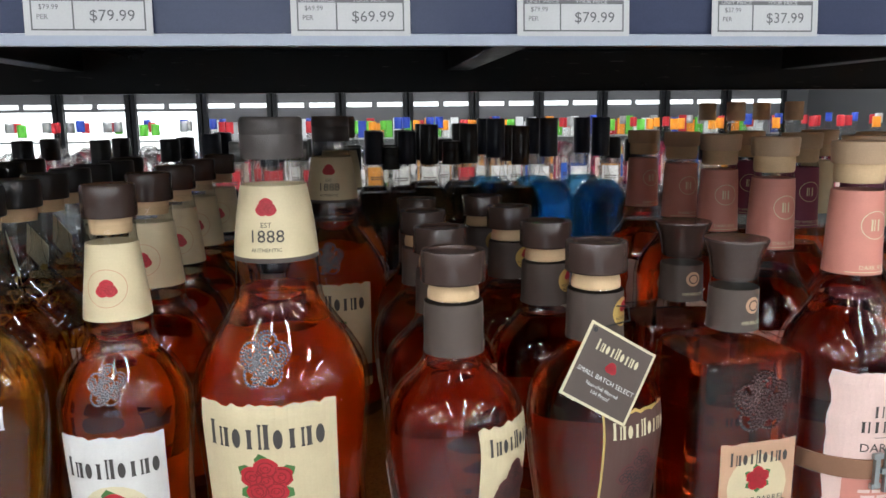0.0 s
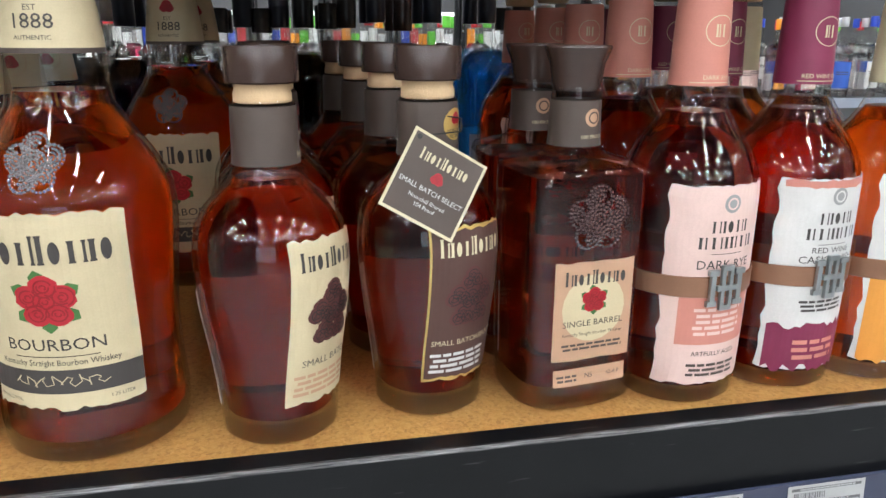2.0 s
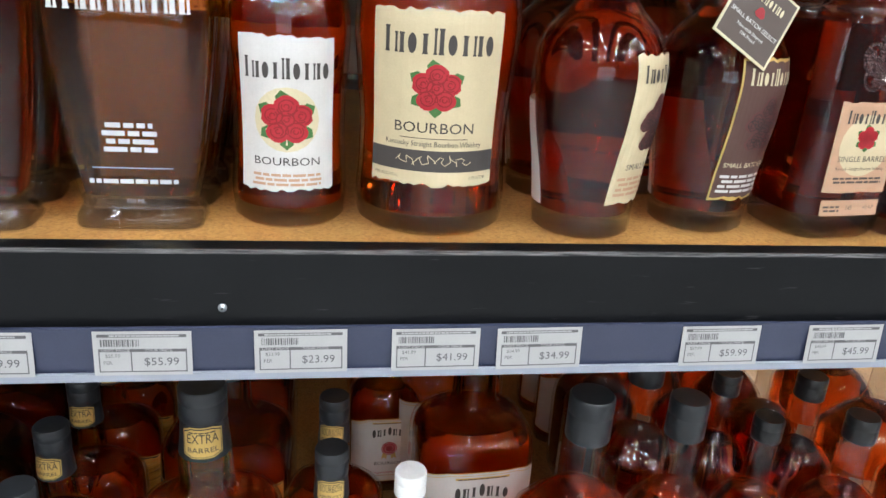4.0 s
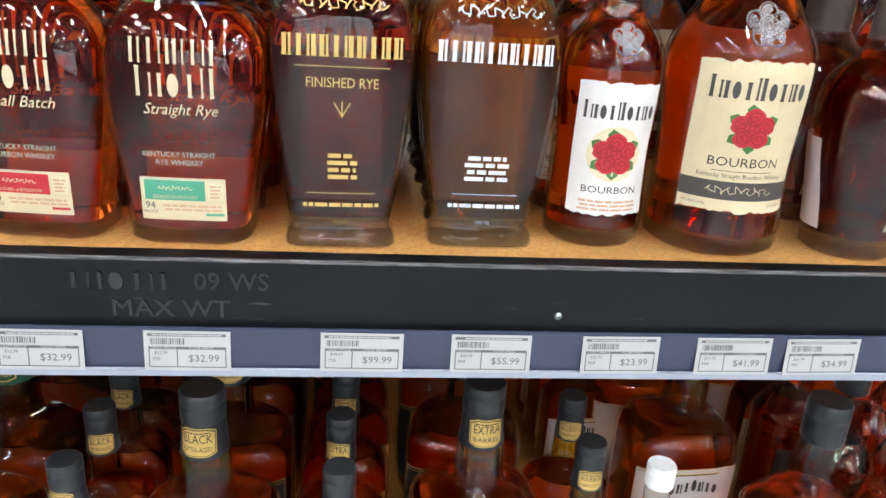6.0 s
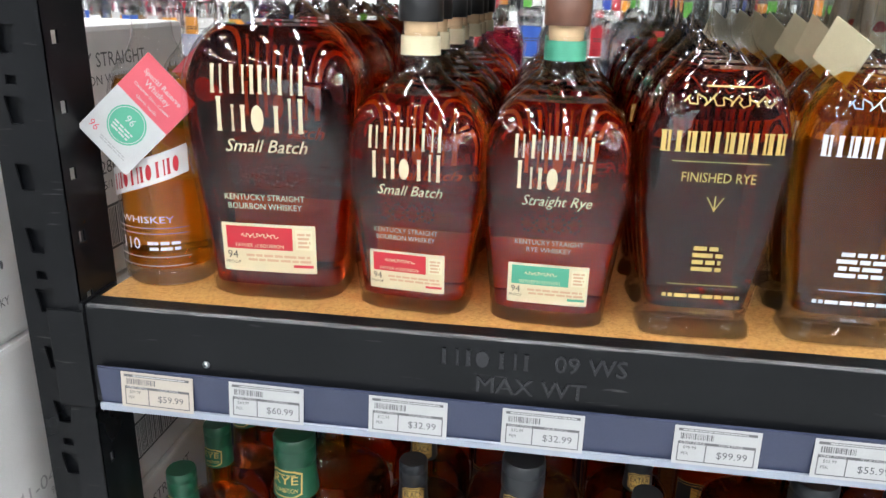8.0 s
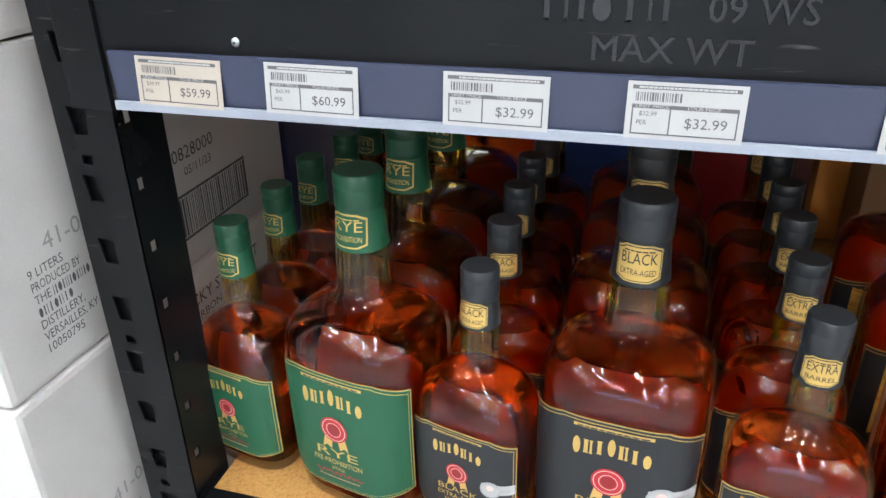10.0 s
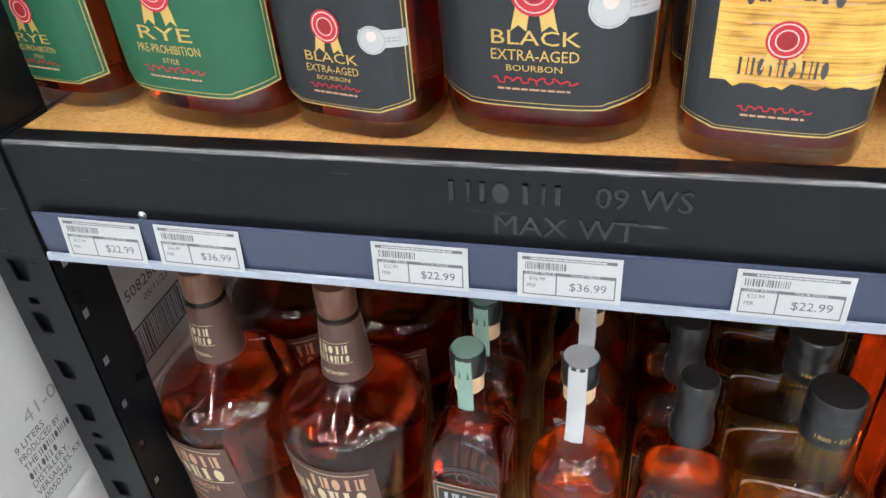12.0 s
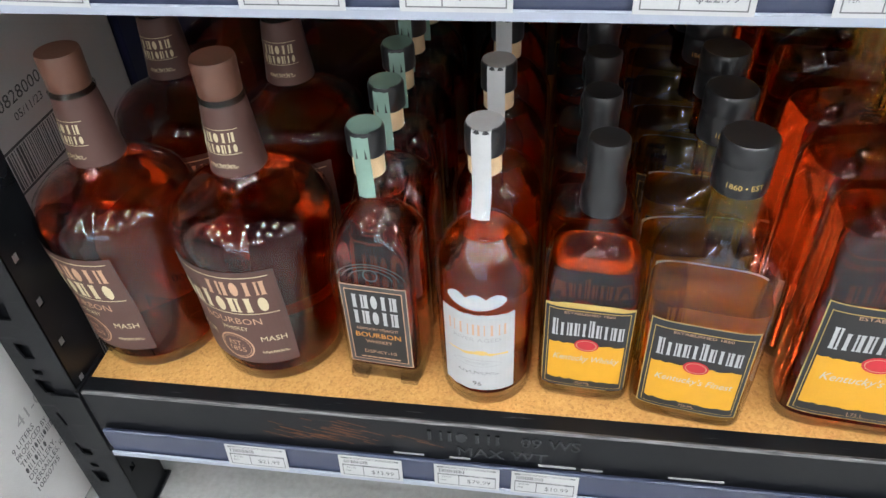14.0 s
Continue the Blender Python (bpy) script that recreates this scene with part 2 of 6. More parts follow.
RAIL_LIP = plain("rail_white_lip", (0.29, 0.32, 0.38), 0.3, 0, 0.05, 30)
CARTON = plain("white_carton", (0.56, 0.555, 0.545), 0.62, 0, 0.09, 14, 0.25)
CARTON_PRINT = plain("carton_print", (0.085, 0.085, 0.09), 0.6, 0, 0.2, 300)
KRAFT = plain("kraft_carton", (0.36, 0.235, 0.13), 0.65, 0, 0.1, 25, 0.2)
CONCRETE = plain("polished_concrete", (0.30, 0.305, 0.30), 0.22, 0, 0.16, 5, 0.1, 0, 140)
DIM_PAINT = plain("dark_wall_paint", (0.035, 0.035, 0.038), 0.6, 0, 0.06, 4)
PAINT = plain("wall_paint", (0.10, 0.102, 0.105), 0.6, 0, 0.04, 4)
CEIL = plain("dark_ceiling", (0.06, 0.06, 0.063), 0.7, 0, 0.06, 3)
RUST = plain("rust_streak", (0.16, 0.065, 0.030), 0.8, 0, 0.3, 200)
TUBE = glow("light_tube", (0.94, 0.968, 1.0), LAMP)
DAYLIGHT = glow("daylight", (0.80, 0.90, 1.0), 2.6)
COOLER = glow("cooler_light", (0.92, 0.97, 1.0), 2.6)


# ---- mesh helpers ----
def finish(name, bm, mat, parent=None, label="", smooth=False):
    me = bpy.data.meshes.new(name)
    bm.to_mesh(me)
    bm.free()
    for m in mat if isinstance(mat, (list, tuple)) else [mat]:
        me.materials.append(m)
    if smooth:
        me.polygons.foreach_set("use_smooth", [True] * len(me.polygons))
        me.set_sharp_from_angle(angle=radians(38))
    ob = new(name, me)
    ob.parent = parent
    if label:
        ob["label"] = label
    return ob


def part(name, bm, mat, parent, label="", smooth=False):
    return finish(name, bm, mat, parent, label, smooth)


def thing(name, m, label, category, group="", kind=""):
    ob = new(name)
    ob.matrix_basis = m
    return tagged(ob, label, category, group, kind)


def box(bm, x0, x1, y0, y1, z0, z1, bevel=0.0):
    made = bmesh.ops.create_cube(bm, size=1.0)["verts"]
    for v in made:
        v.co = Vector(((x0 + x1) / 2 + v.co.x * (x1 - x0), (y0 + y1) / 2 + v.co.y * (y1 - y0), (z0 + z1) / 2 + v.co.z * (z1 - z0)))
    if bevel:
        edges = list({e for v in made for e in v.link_edges})
        bmesh.ops.bevel(bm, geom=edges, offset=bevel, segments=2, affect="EDGES", profile=0.6)
    return bm


def boxed(name, dims, mat, parent=None, label="", bevel=0.0):
    return finish(name, box(bmesh.new(), *dims, bevel=bevel), mat, parent, label)


def extrude_x(bm, outline, x0, x1):
    """A closed y-z outline drawn out along x."""
    a = [bm.verts.new((x0, y, z)) for y, z in outline]
    b = [bm.verts.new((x1, y, z)) for y, z in outline]
    k = len(outline)
    for i in range(k):
        bm.faces.new((a[i], a[(i + 1) % k], b[(i + 1) % k], b[i]))
    bm.faces.new(a[::-1])
    bm.faces.new(b)
    bmesh.ops.recalc_face_normals(bm, faces=bm.faces)
    return bm


GLYPHS = {}


def glyphs(text, size, shear=0.0):
    """Vertices and faces of a line of lettering, centred, in the plane."""
    key = (text, round(size, 5), shear)
    if key not in GLYPHS:
        cu = bpy.data.curves.new("line", "FONT")
        cu.body, cu.size, cu.align_x, cu.align_y, cu.resolution_u, cu.shear = text, size, "CENTER", "CENTER", 2, shear
        ob = new("line", cu)
        me = bpy.data.meshes.new_from_object(ob)
        GLYPHS[key] = ([tuple(v.co[:2]) for v in me.vertices], [tuple(p.vertices) for p in me.polygons])
        bpy.data.objects.remove(ob)
        bpy.data.curves.remove(cu)
        bpy.data.meshes.remove(me)
    return GLYPHS[key]


def pchip(xs, ys, q):
    """Monotone cubic through (xs, ys)."""
    xs, ys = np.asarray(xs, float), np.asarray(ys, float)
    h, d = np.diff(xs), np.diff(ys) / np.diff(xs)
    m = np.zeros(len(xs))
    for i in range(1, len(xs) - 1):
        if d[i - 1] * d[i] > 0:
            w1, w2 = 2 * h[i] + h[i - 1], h[i] + 2 * h[i - 1]
            m[i] = (w1 + w2) / (w1 / d[i - 1] + w2 / d[i])
    m[0], m[-1] = d[0], d[-1]
    i = np.clip(np.searchsorted(xs, q) - 1, 0, len(h) - 1)
    t = (q - xs[i]) / h[i]
    return ((1 + 2 * t) * (1 - t) ** 2 * ys[i] + t * (1 - t) ** 2 * h[i] * m[i] + t * t * (3 - 2 * t) * ys[i + 1] + t * t * (t - 1) * h[i] * m[i + 1])


class Shape:
    """A bottle's outer form: rows of height, half width, half depth (mm) and squareness (2 round, more is squarer)."""

    def __init__(self, rows, seg=40):
        self.rows = np.array([(r[0], r[1], r[2] if len(r) > 2 else r[1], r[3] if len(r) > 3 else 2.0) for r in rows], float)
        self.seg, self.cache = seg, {}

    def dims(self, z):
        z = float(np.clip(z * 1000, self.rows[0, 0], self.rows[-1, 0]))
        return [float(pchip(self.rows[:, 0], self.rows[:, k], np.array(z))) * (0.001 if k < 3 else 1) for k in (1, 2, 3)]

    def ring(self, z, inset=0.0, seg=None):
        a, b, n = self.dims(z)
        a, b = max(a - inset, 0.0005), max(b - inset, 0.0005)
        th = np.arange(seg or self.seg) / (seg or self.seg) * 2 * math.pi - math.pi / 2
        c, s = np.cos(th), np.sin(th)
        return np.stack([a * np.sign(c) * abs(c) ** (2 / n), b * np.sign(s) * abs(s) ** (2 / n)], 1)

    def on(self, u, z, off):
        """The point u metres round from the middle of the front at height z, off metres out."""
        key = round(z, 3)
        if key not in self.cache:
            ring = self.ring(key, 0, 240)
            d = np.r_[0, np.cumsum(np.hypot(*np.diff(np.r_[ring, ring[:1]], axis=0).T))]
            self.cache[key] = ring, d
        ring, d = self.cache[key]
        u = u % d[-1]
        full = np.r_[ring, ring[:1]]
        x, y = np.interp(u, d, full[:, 0]), np.interp(u, d, full[:, 1])
        x2, y2 = np.interp((u + 0.001) % d[-1], d, full[:, 0]), np.interp((u + 0.001) % d[-1], d, full[:, 1])
        t = Vector((x2 - x, y2 - y, 0))
        t = t.normalized() if t.length > 1e-9 else Vector((1, 0, 0))
        return Vector((x, y, z)) + Vector((t.y, -t.x, 0)) * off

    def solid(self, z0, z1, inset=0.0, rings=26, round_ends=0.0, seg=None):
        bm = bmesh.new()
        zs = sorted({*np.linspace(z0, z1, rings).round(5), *[z / 1000 for z in self.rows[:, 0] if z0 < z / 1000 < z1]})
        loops = []
        for z in zs:
            loops.append([bm.verts.new((x, y, z)) for x, y in self.ring(z, inset, seg)])
        for a, b in zip(loops, loops[1:]):
            for i in range(len(a)):
                j = (i + 1) % len(a)
                bm.faces.new((a[i], a[j], b[j], b[i]))
        bm.faces.new(loops[0][::-1])
        bm.faces.new(loops[-1])
        return bm


def lathe(bm, rows, seg=28):
    """A closed turned solid from rows of radius and height."""
    loops = []
    for r, z in rows:
        loops.append([bm.verts.new((r * math.cos(2 * math.pi * i / seg), r * math.sin(2 * math.pi * i / seg), z)) for i in range(seg)])
    for a, b in zip(loops, loops[1:]):
        for i in range(seg):
            j = (i + 1) % seg
            bm.faces.new((a[i], a[j], b[j], b[i]))
    bm.faces.new(loops[0][::-1])
    bm.faces.new(loops[-1])
    return bm


class Art:
    """Flat print in label coordinates (u across, v up, metres), laid on a bottle or on a flat card."""

    def __init__(self, put):
        self.put, self.inks = put, {}

    def mesh(self, ink, pts, faces, layer):
        vs, fs = self.inks.setdefault(ink if layer != 1 or ink + "*" in self.inks else ink + "*", ([], []))
        k = len(vs)
        vs.extend(self.put(u, v, layer) for u, v in pts)
        fs.extend(tuple(k + i for i in f) for f in faces)
        return self

    def patch(self, ink, u0, u1, v0, v1, layer=1, ragged=0.0, seed=1, step=0.004, sides=False):
        """A sheet, subdivided so that it lies on the curve; ragged: how far its top and bottom edges wander."""
        nu, nv = max(1, math.ceil((u1 - u0) / step)), max(1, math.ceil((v1 - v0) / 0.008))
        rnd = random.Random(seed)
        top, bot = ([rnd.uniform(-1, 1) * ragged for _ in range(nu + 1)] for _ in range(2))
        lft, rgt = ([rnd.uniform(-1, 1) * ragged * sides for _ in range(nv + 1)] for _ in range(2))
        pts = []
        for j in range(nv + 1):
            for i in range(nu + 1):
                f = j / nv
                a, b = u0 + lft[j], u1 + rgt[j]
                pts.append((a + (b - a) * i / nu, (v0 + bot[i]) * (1 - f) + (v1 + top[i]) * f))
        faces = [(j * (nu + 1) + i, j * (nu + 1) + i + 1, (j + 1) * (nu + 1) + i + 1, (j + 1) * (nu + 1) + i) for j in range(nv) for i in range(nu)]
        return self.mesh(ink, pts, faces, layer)

    def arched(self, ink, u0, u1, v0, v1, layer=1, notch=0.004):
        """A label with scalloped corners and a raised middle."""
        w = u1 - u0
        nn, nv = 4 * max(5, math.ceil(w / 0.016)), max(1, math.ceil((v1 - v0) / 0.008))
        pts = []
        for j in range(nv + 1):
            for i in range(nn + 1):
                f = i / nn
                e = min(f, 1 - f)
                d = notch * (2 - 8 * e if e < 0.1 else (1.2 - 9 * (e - 0.1) if e < 0.2 else 0.0))
                pts.append((u0 + w * f, (v0 + d) + (v1 - v0 - 2 * d) * j / nv))
        faces = [(j * (nn + 1) + i, j * (nn + 1) + i + 1, (j + 1) * (nn + 1) + i + 1, (j + 1) * (nn + 1) + i) for j in range(nv) for i in range(nn)]
        return self.mesh(ink, pts, faces, layer)

    def disc(self, ink, u, v, r, layer=2, ry=None, seg=20):
        pts, faces = [(u, v)], []
        for k in (0.35, 0.7, 1.0):
            pts += [(u + r * k * math.cos(2 * math.pi * i / seg), v + (ry or r) * k * math.sin(2 * math.pi * i / seg)) for i in range(seg)]
        for i in range(seg):
            j = (i + 1) % seg
            faces.append((0, 1 + i, 1 + j))
            for k in (0, 1):
                faces.append((1 + k * seg + i, 1 + (k + 1) * seg + i, 1 + (k + 1) * seg + j, 1 + k * seg + j))
        return self.mesh(ink, pts, faces, layer)

    def ring(self, ink, u, v, r, w, layer=3, seg=24, ry=None):
        ry = ry or r
        pts = [(u + (r - w * k) * math.cos(2 * math.pi * i / seg), v + (ry - w * k) * math.sin(2 * math.pi * i / seg)) for k in (0, 1) for i in range(seg)]
        return self.mesh(ink, pts, [(i, (i + 1) % seg, seg + (i + 1) % seg, seg + i) for i in range(seg)], layer)

    def line(self, ink, pts, w, layer=3):
        """A drawn line of width w."""
        vs, fs = [], []
        for k, (u, v) in enumerate(pts):
            a, b = pts[max(0, k - 1)], pts[min(len(pts) - 1, k + 1)]
            du, dv = b[0] - a[0], b[1] - a[1]
            q = math.hypot(du, dv) or 1
            vs += [(u - dv / q * w / 2, v + du / q * w / 2), (u + dv / q * w / 2, v - du / q * w / 2)]
        for k in range(len(pts) - 1):
            fs.append((2 * k, 2 * k + 1, 2 * k + 3, 2 * k + 2))
        return self.mesh(ink, vs, fs, layer)

    def scrawl(self, ink, u0, u1, v, h, w, layer=3, seed=3):
        """A signature that cannot be read: a running wave."""
        r = random.Random(seed)
        k = 34
        pts = [(u0 + (u1 - u0) * i / k + h * 0.22 * math.sin(i * 1.9), v + h * 0.5 * math.sin(i * 1.3 + r.uniform(-.5, .5)) * r.uniform(0.35, 1.0)) for i in range(k + 1)]
        return self.line(ink, pts, w, layer)

    def words(self, ink, text, u, v, size, layer=3, shear=0.0, wide=None, turn=0.0):
        pts, faces = glyphs(text, size, shear)
        if wide and pts:
            span = max(p[0] for p in pts) - min(p[0] for p in pts)
            pts = [(p[0] * wide / span, p[1]) for p in pts]
        c, s = math.cos(turn), math.sin(turn)
        return self.mesh(ink, [(u + c * x - s * y, v + s * x + c * y) for x, y in pts], faces, layer)

    def mark(self, ink, u, v, wide, high, count, layer=3, seed=0, caps=(0,), arch=0.0, weight=0.34, form=""):
        """A maker's name as plain shapes: thick and thin upright bars with short feet, and solid ovals, tall ones at caps."""
        step = wide / count
        foot = high * 0.075
        for i in range(count):
            h = high if i in caps else high * 0.78
            c = u - wide / 2 + (i + 0.5) * step
            v0 = v - high / 2 + arch * (1 - ((i + 0.5 - count / 2) / (count / 2)) ** 2)
            stem, w = step * weight * 0.95, step * 0.84
            k = (i * 5 + count * 3 + i // 3) % 4
            if k == 1:
                self.disc(ink, c, v0 + h / 2, w * 0.40, layer, h * 0.5, 16)
                continue
            stems = ((c - stem * 0.55, stem),) if k == 3 else ((c - w * 0.42, stem), (c + w * 0.42 - stem * 0.55, stem * 0.55)) if k else ((c - w * 0.42, stem * 0.55), (c + w * 0.42 - stem, stem))
            for x, sw in stems:
                self.patch(ink, x, x + sw, v0, v0 + h, layer)
                for z in (v0, v0 + h - foot):
                    self.patch(ink, x - stem * 0.14, x + sw + stem * 0.14, z, z + foot, layer)
        return self

    def bars(self, ink, u, v, wide, high, rows, layer=3, seed=0, gap=0.45):
        """Small print that cannot be read: broken bars."""
        r = random.Random(seed)
        line = high / rows
        for k in range(rows):
            y = v + high / 2 - (k + 1) * line
            x, end = u - wide / 2 * r.uniform(0.8, 1), u + wide / 2 * r.uniform(0.8, 1)
            while x < end:
                w = min(line * r.uniform(0.8, 3.2), end - x)
                self.patch(ink, x, x + w, y, y + line * (1 - gap), layer)
                x += w + line * 0.35
        return self

    def rose(self, u, v, r, layer=2, ink="red", dark="darkred", leaves=True):
        """A bunch of roses: leaves, crowded blooms and their darker folds."""
        if leaves:
            for a in (28, 100, 152, 215, 270, 325):
                c, s = math.cos(radians(a)), math.sin(radians(a))
                q = [(0.62, -0.2), (0.95, -0.24), (1.16, 0.0), (0.95, 0.24), (0.62, 0.2)]
                self.mesh("leaf", [(u + r * (x * c - y * s), v + r * 0.95 * (x * s + y * c)) for x, y in q], [(0, 1, 2, 3, 4)], layer)
        spots = ((0, 0.50), (-0.50, 0.16), (0.50, 0.16), (-0.30, -0.42), (0.32, -0.42), (0, 0.02)) if leaves else ((0, 0.25), (-0.3, -0.2), (0.3, -0.2))
        big = 0.44 if leaves else 0.58
        for du, dv in spots:
            n = 14
            pts = [(u + du * r, v + dv * r)] + [(u + r * (du + big * (1 + 0.10 * math.sin(i * 2 * math.pi * 5 / n + du * 9)) * math.cos(2 * math.pi * i / n)), v + r * (dv + big * 0.95 * math.sin(2 * math.pi * i / n))) for i in range(n)]
            self.mesh(ink, pts, [(0, 1 + i, 1 + (i + 1) % n) for i in range(n)], layer + 1)
        for k, (du, dv) in enumerate(spots):
            for rad, a0, span in ((0.36, 200, 170), (0.27, 20, 190), (0.18, 150, 220), (0.09, 300, 250)):
                a0 += 47 * k
                arc = [(u + r * (du + rad * big / 0.44 * math.cos(radians(a0 + span * i / 7))), v + r * (dv + rad * big / 0.44 * 0.9 * math.sin(radians(a0 + span * i / 7)))) for i in range(8)]
                self.line(dark, arc, r * 0.055, layer + 2)
        return self

    def pieces(self, name, parent, label=""):
        """Every ink as a part of its own."""
        for ink, (vs, fs) in self.inks.items():
            me = bpy.data.meshes.new(name)
            me.from_pydata(vs, [], fs)
            me.materials.append(INK[ink.rstrip("*")])
            ob = new(name, me)
            ob.parent, ob["kind"] = parent, "stuff"
            if label:
                ob["label"] = label

    def done(self, name, parent, first_ink, label=""):
        """The base sheet as a part, and every ink as a part printed on it."""
        key = first_ink + "*" if first_ink + "*" in self.inks else first_ink
        vs, fs = self.inks.pop(key)
        me = bpy.data.meshes.new(name)
        me.from_pydata(vs, [], fs)
        me.materials.append(INK[first_ink])
        base = new(name, me)
        base.parent = parent
        if label:
            base["label"] = label
        self.pieces("print", base)
        return base


def on_bottle(shape, zc, uc=0.0):
    return lambda u, v, layer: shape.on(u + uc, zc + v, 0.0003 + 0.00022 * layer)


def on_card(m):
    return lambda u, v, layer: m @ Vector((u, -0.00018 * layer, v))


# ---- the shop: floor, ceiling, walls, ceiling tubes ----
DECK = {"a": 1.190, "b": 0.722, "c": 0.236, "d": 1.656}
LEFT, RIGHT, DEPTH = -0.785, 1.45, 0.92

tagged(boxed("floor", (-5, 6, -12, 9, -0.1, 0), CONCRETE), "smooth grey polished concrete shop floor", "floor", kind="structure")
tagged(boxed("ceiling", (-5, 6, -12, 9, 3.3, 3.4), CEIL), "dark grey open shop ceiling", "ceiling", kind="structure")
for nm, d in (("wall_north", (-5, 6, 9, 9.15, 0, 3.4)), ("wall_west", (-5.15, -5, -12, 9, 0, 3.4)), ("wall_east", (6, 6.15, -12, 9, 0, 3.4))):
    tagged(boxed(nm, d, PAINT), "plain grey painted shop wall", "wall", kind="structure")
# the shop front: a wall with one wide glazed opening, daylight beyond
WIN = (-4.6, 1.6, 0.08, 2.65)
bm = bmesh.new()
for d in ((-5, WIN[0], -12.15, -12, 0, 3.4), (WIN[1], 6, -12.15, -12, 0, 3.4), (WIN[0], WIN[1], -12.15, -12, 0, WIN[2]), (WIN[0], WIN[1], -12.15, -12, WIN[3], 3.4)):
    box(bm, *d)
tagged(finish("wall_south", bm, DIM_PAINT), "plain dark painted shop wall around the shop window", "wall", kind="structure")
shop_window = tagged(new("window_1"), "wide shop window with dark frame, daylight outside", "window", kind="structure")
cols, rows_z = np.linspace(WIN[0], WIN[1], 7), (WIN[2], 1.75, WIN[3])
for x in cols:
    part("mullion", box(bmesh.new(), x - 0.035, x + 0.035, -12.11, -12.03, WIN[2], WIN[3], 0.004), STEEL, shop_window)
for z in rows_z:
    part("transom", box(bmesh.new(), WIN[0], WIN[1], -12.10, -12.04, z - 0.03, z + 0.03, 0.004), STEEL, shop_window)
for xa, xb in zip(cols, cols[1:]):
    for za, zb in zip(rows_z, rows_z[1:]):
        part("pane", box(bmesh.new(), xa + 0.034, xb - 0.034, -12.073, -12.067, za + 0.029, zb - 0.029), GLASS, shop_window).visible_shadow = False
tagged(boxed("backdrop", (-9, 6, -14.05, -14, -0.1, 4.6), DAYLIGHT), "pale daylight outside the shop window", "backdrop", kind="structure")


def ceiling_light():
    t = thing("ceiling_light", pose(0, 0, 3.3), "long white linear tube light under the ceiling", "ceiling light", "ceiling tube lights")
    bm = bmesh.new()
    extrude_x(bm, [(-0.07, 0), (-0.045, -0.05), (0.045, -0.05), (0.07, 0)], -0.35, 0.35)
    part("housing", bm, CAP["white"], t)
    bm = bmesh.new()
    extrude_x(bm, [(-0.044, -0.0505), (-0.03, -0.066), (0.03, -0.066), (0.044, -0.0505)], -0.33, 0.33)
    part("diffuser", bm, TUBE, t, "glowing white diffuser")
    return t


first = ceiling_light()
first.matrix_basis = pose(-3.9, -1.3, 3.3, 0, 0, 90)
for yy in (-10.4, -8.6, -6.9, -5.4, -3.9, -2.6, -1.3, 0.35, 1.9, 3.4, 4.9, 6.4):
    for k in range(9):
        if (yy, k) != (-1.3, 0):
            copy_thing(first, pose(-3.9 + k * 1.15, yy, 3.3, 0, 0, 90))


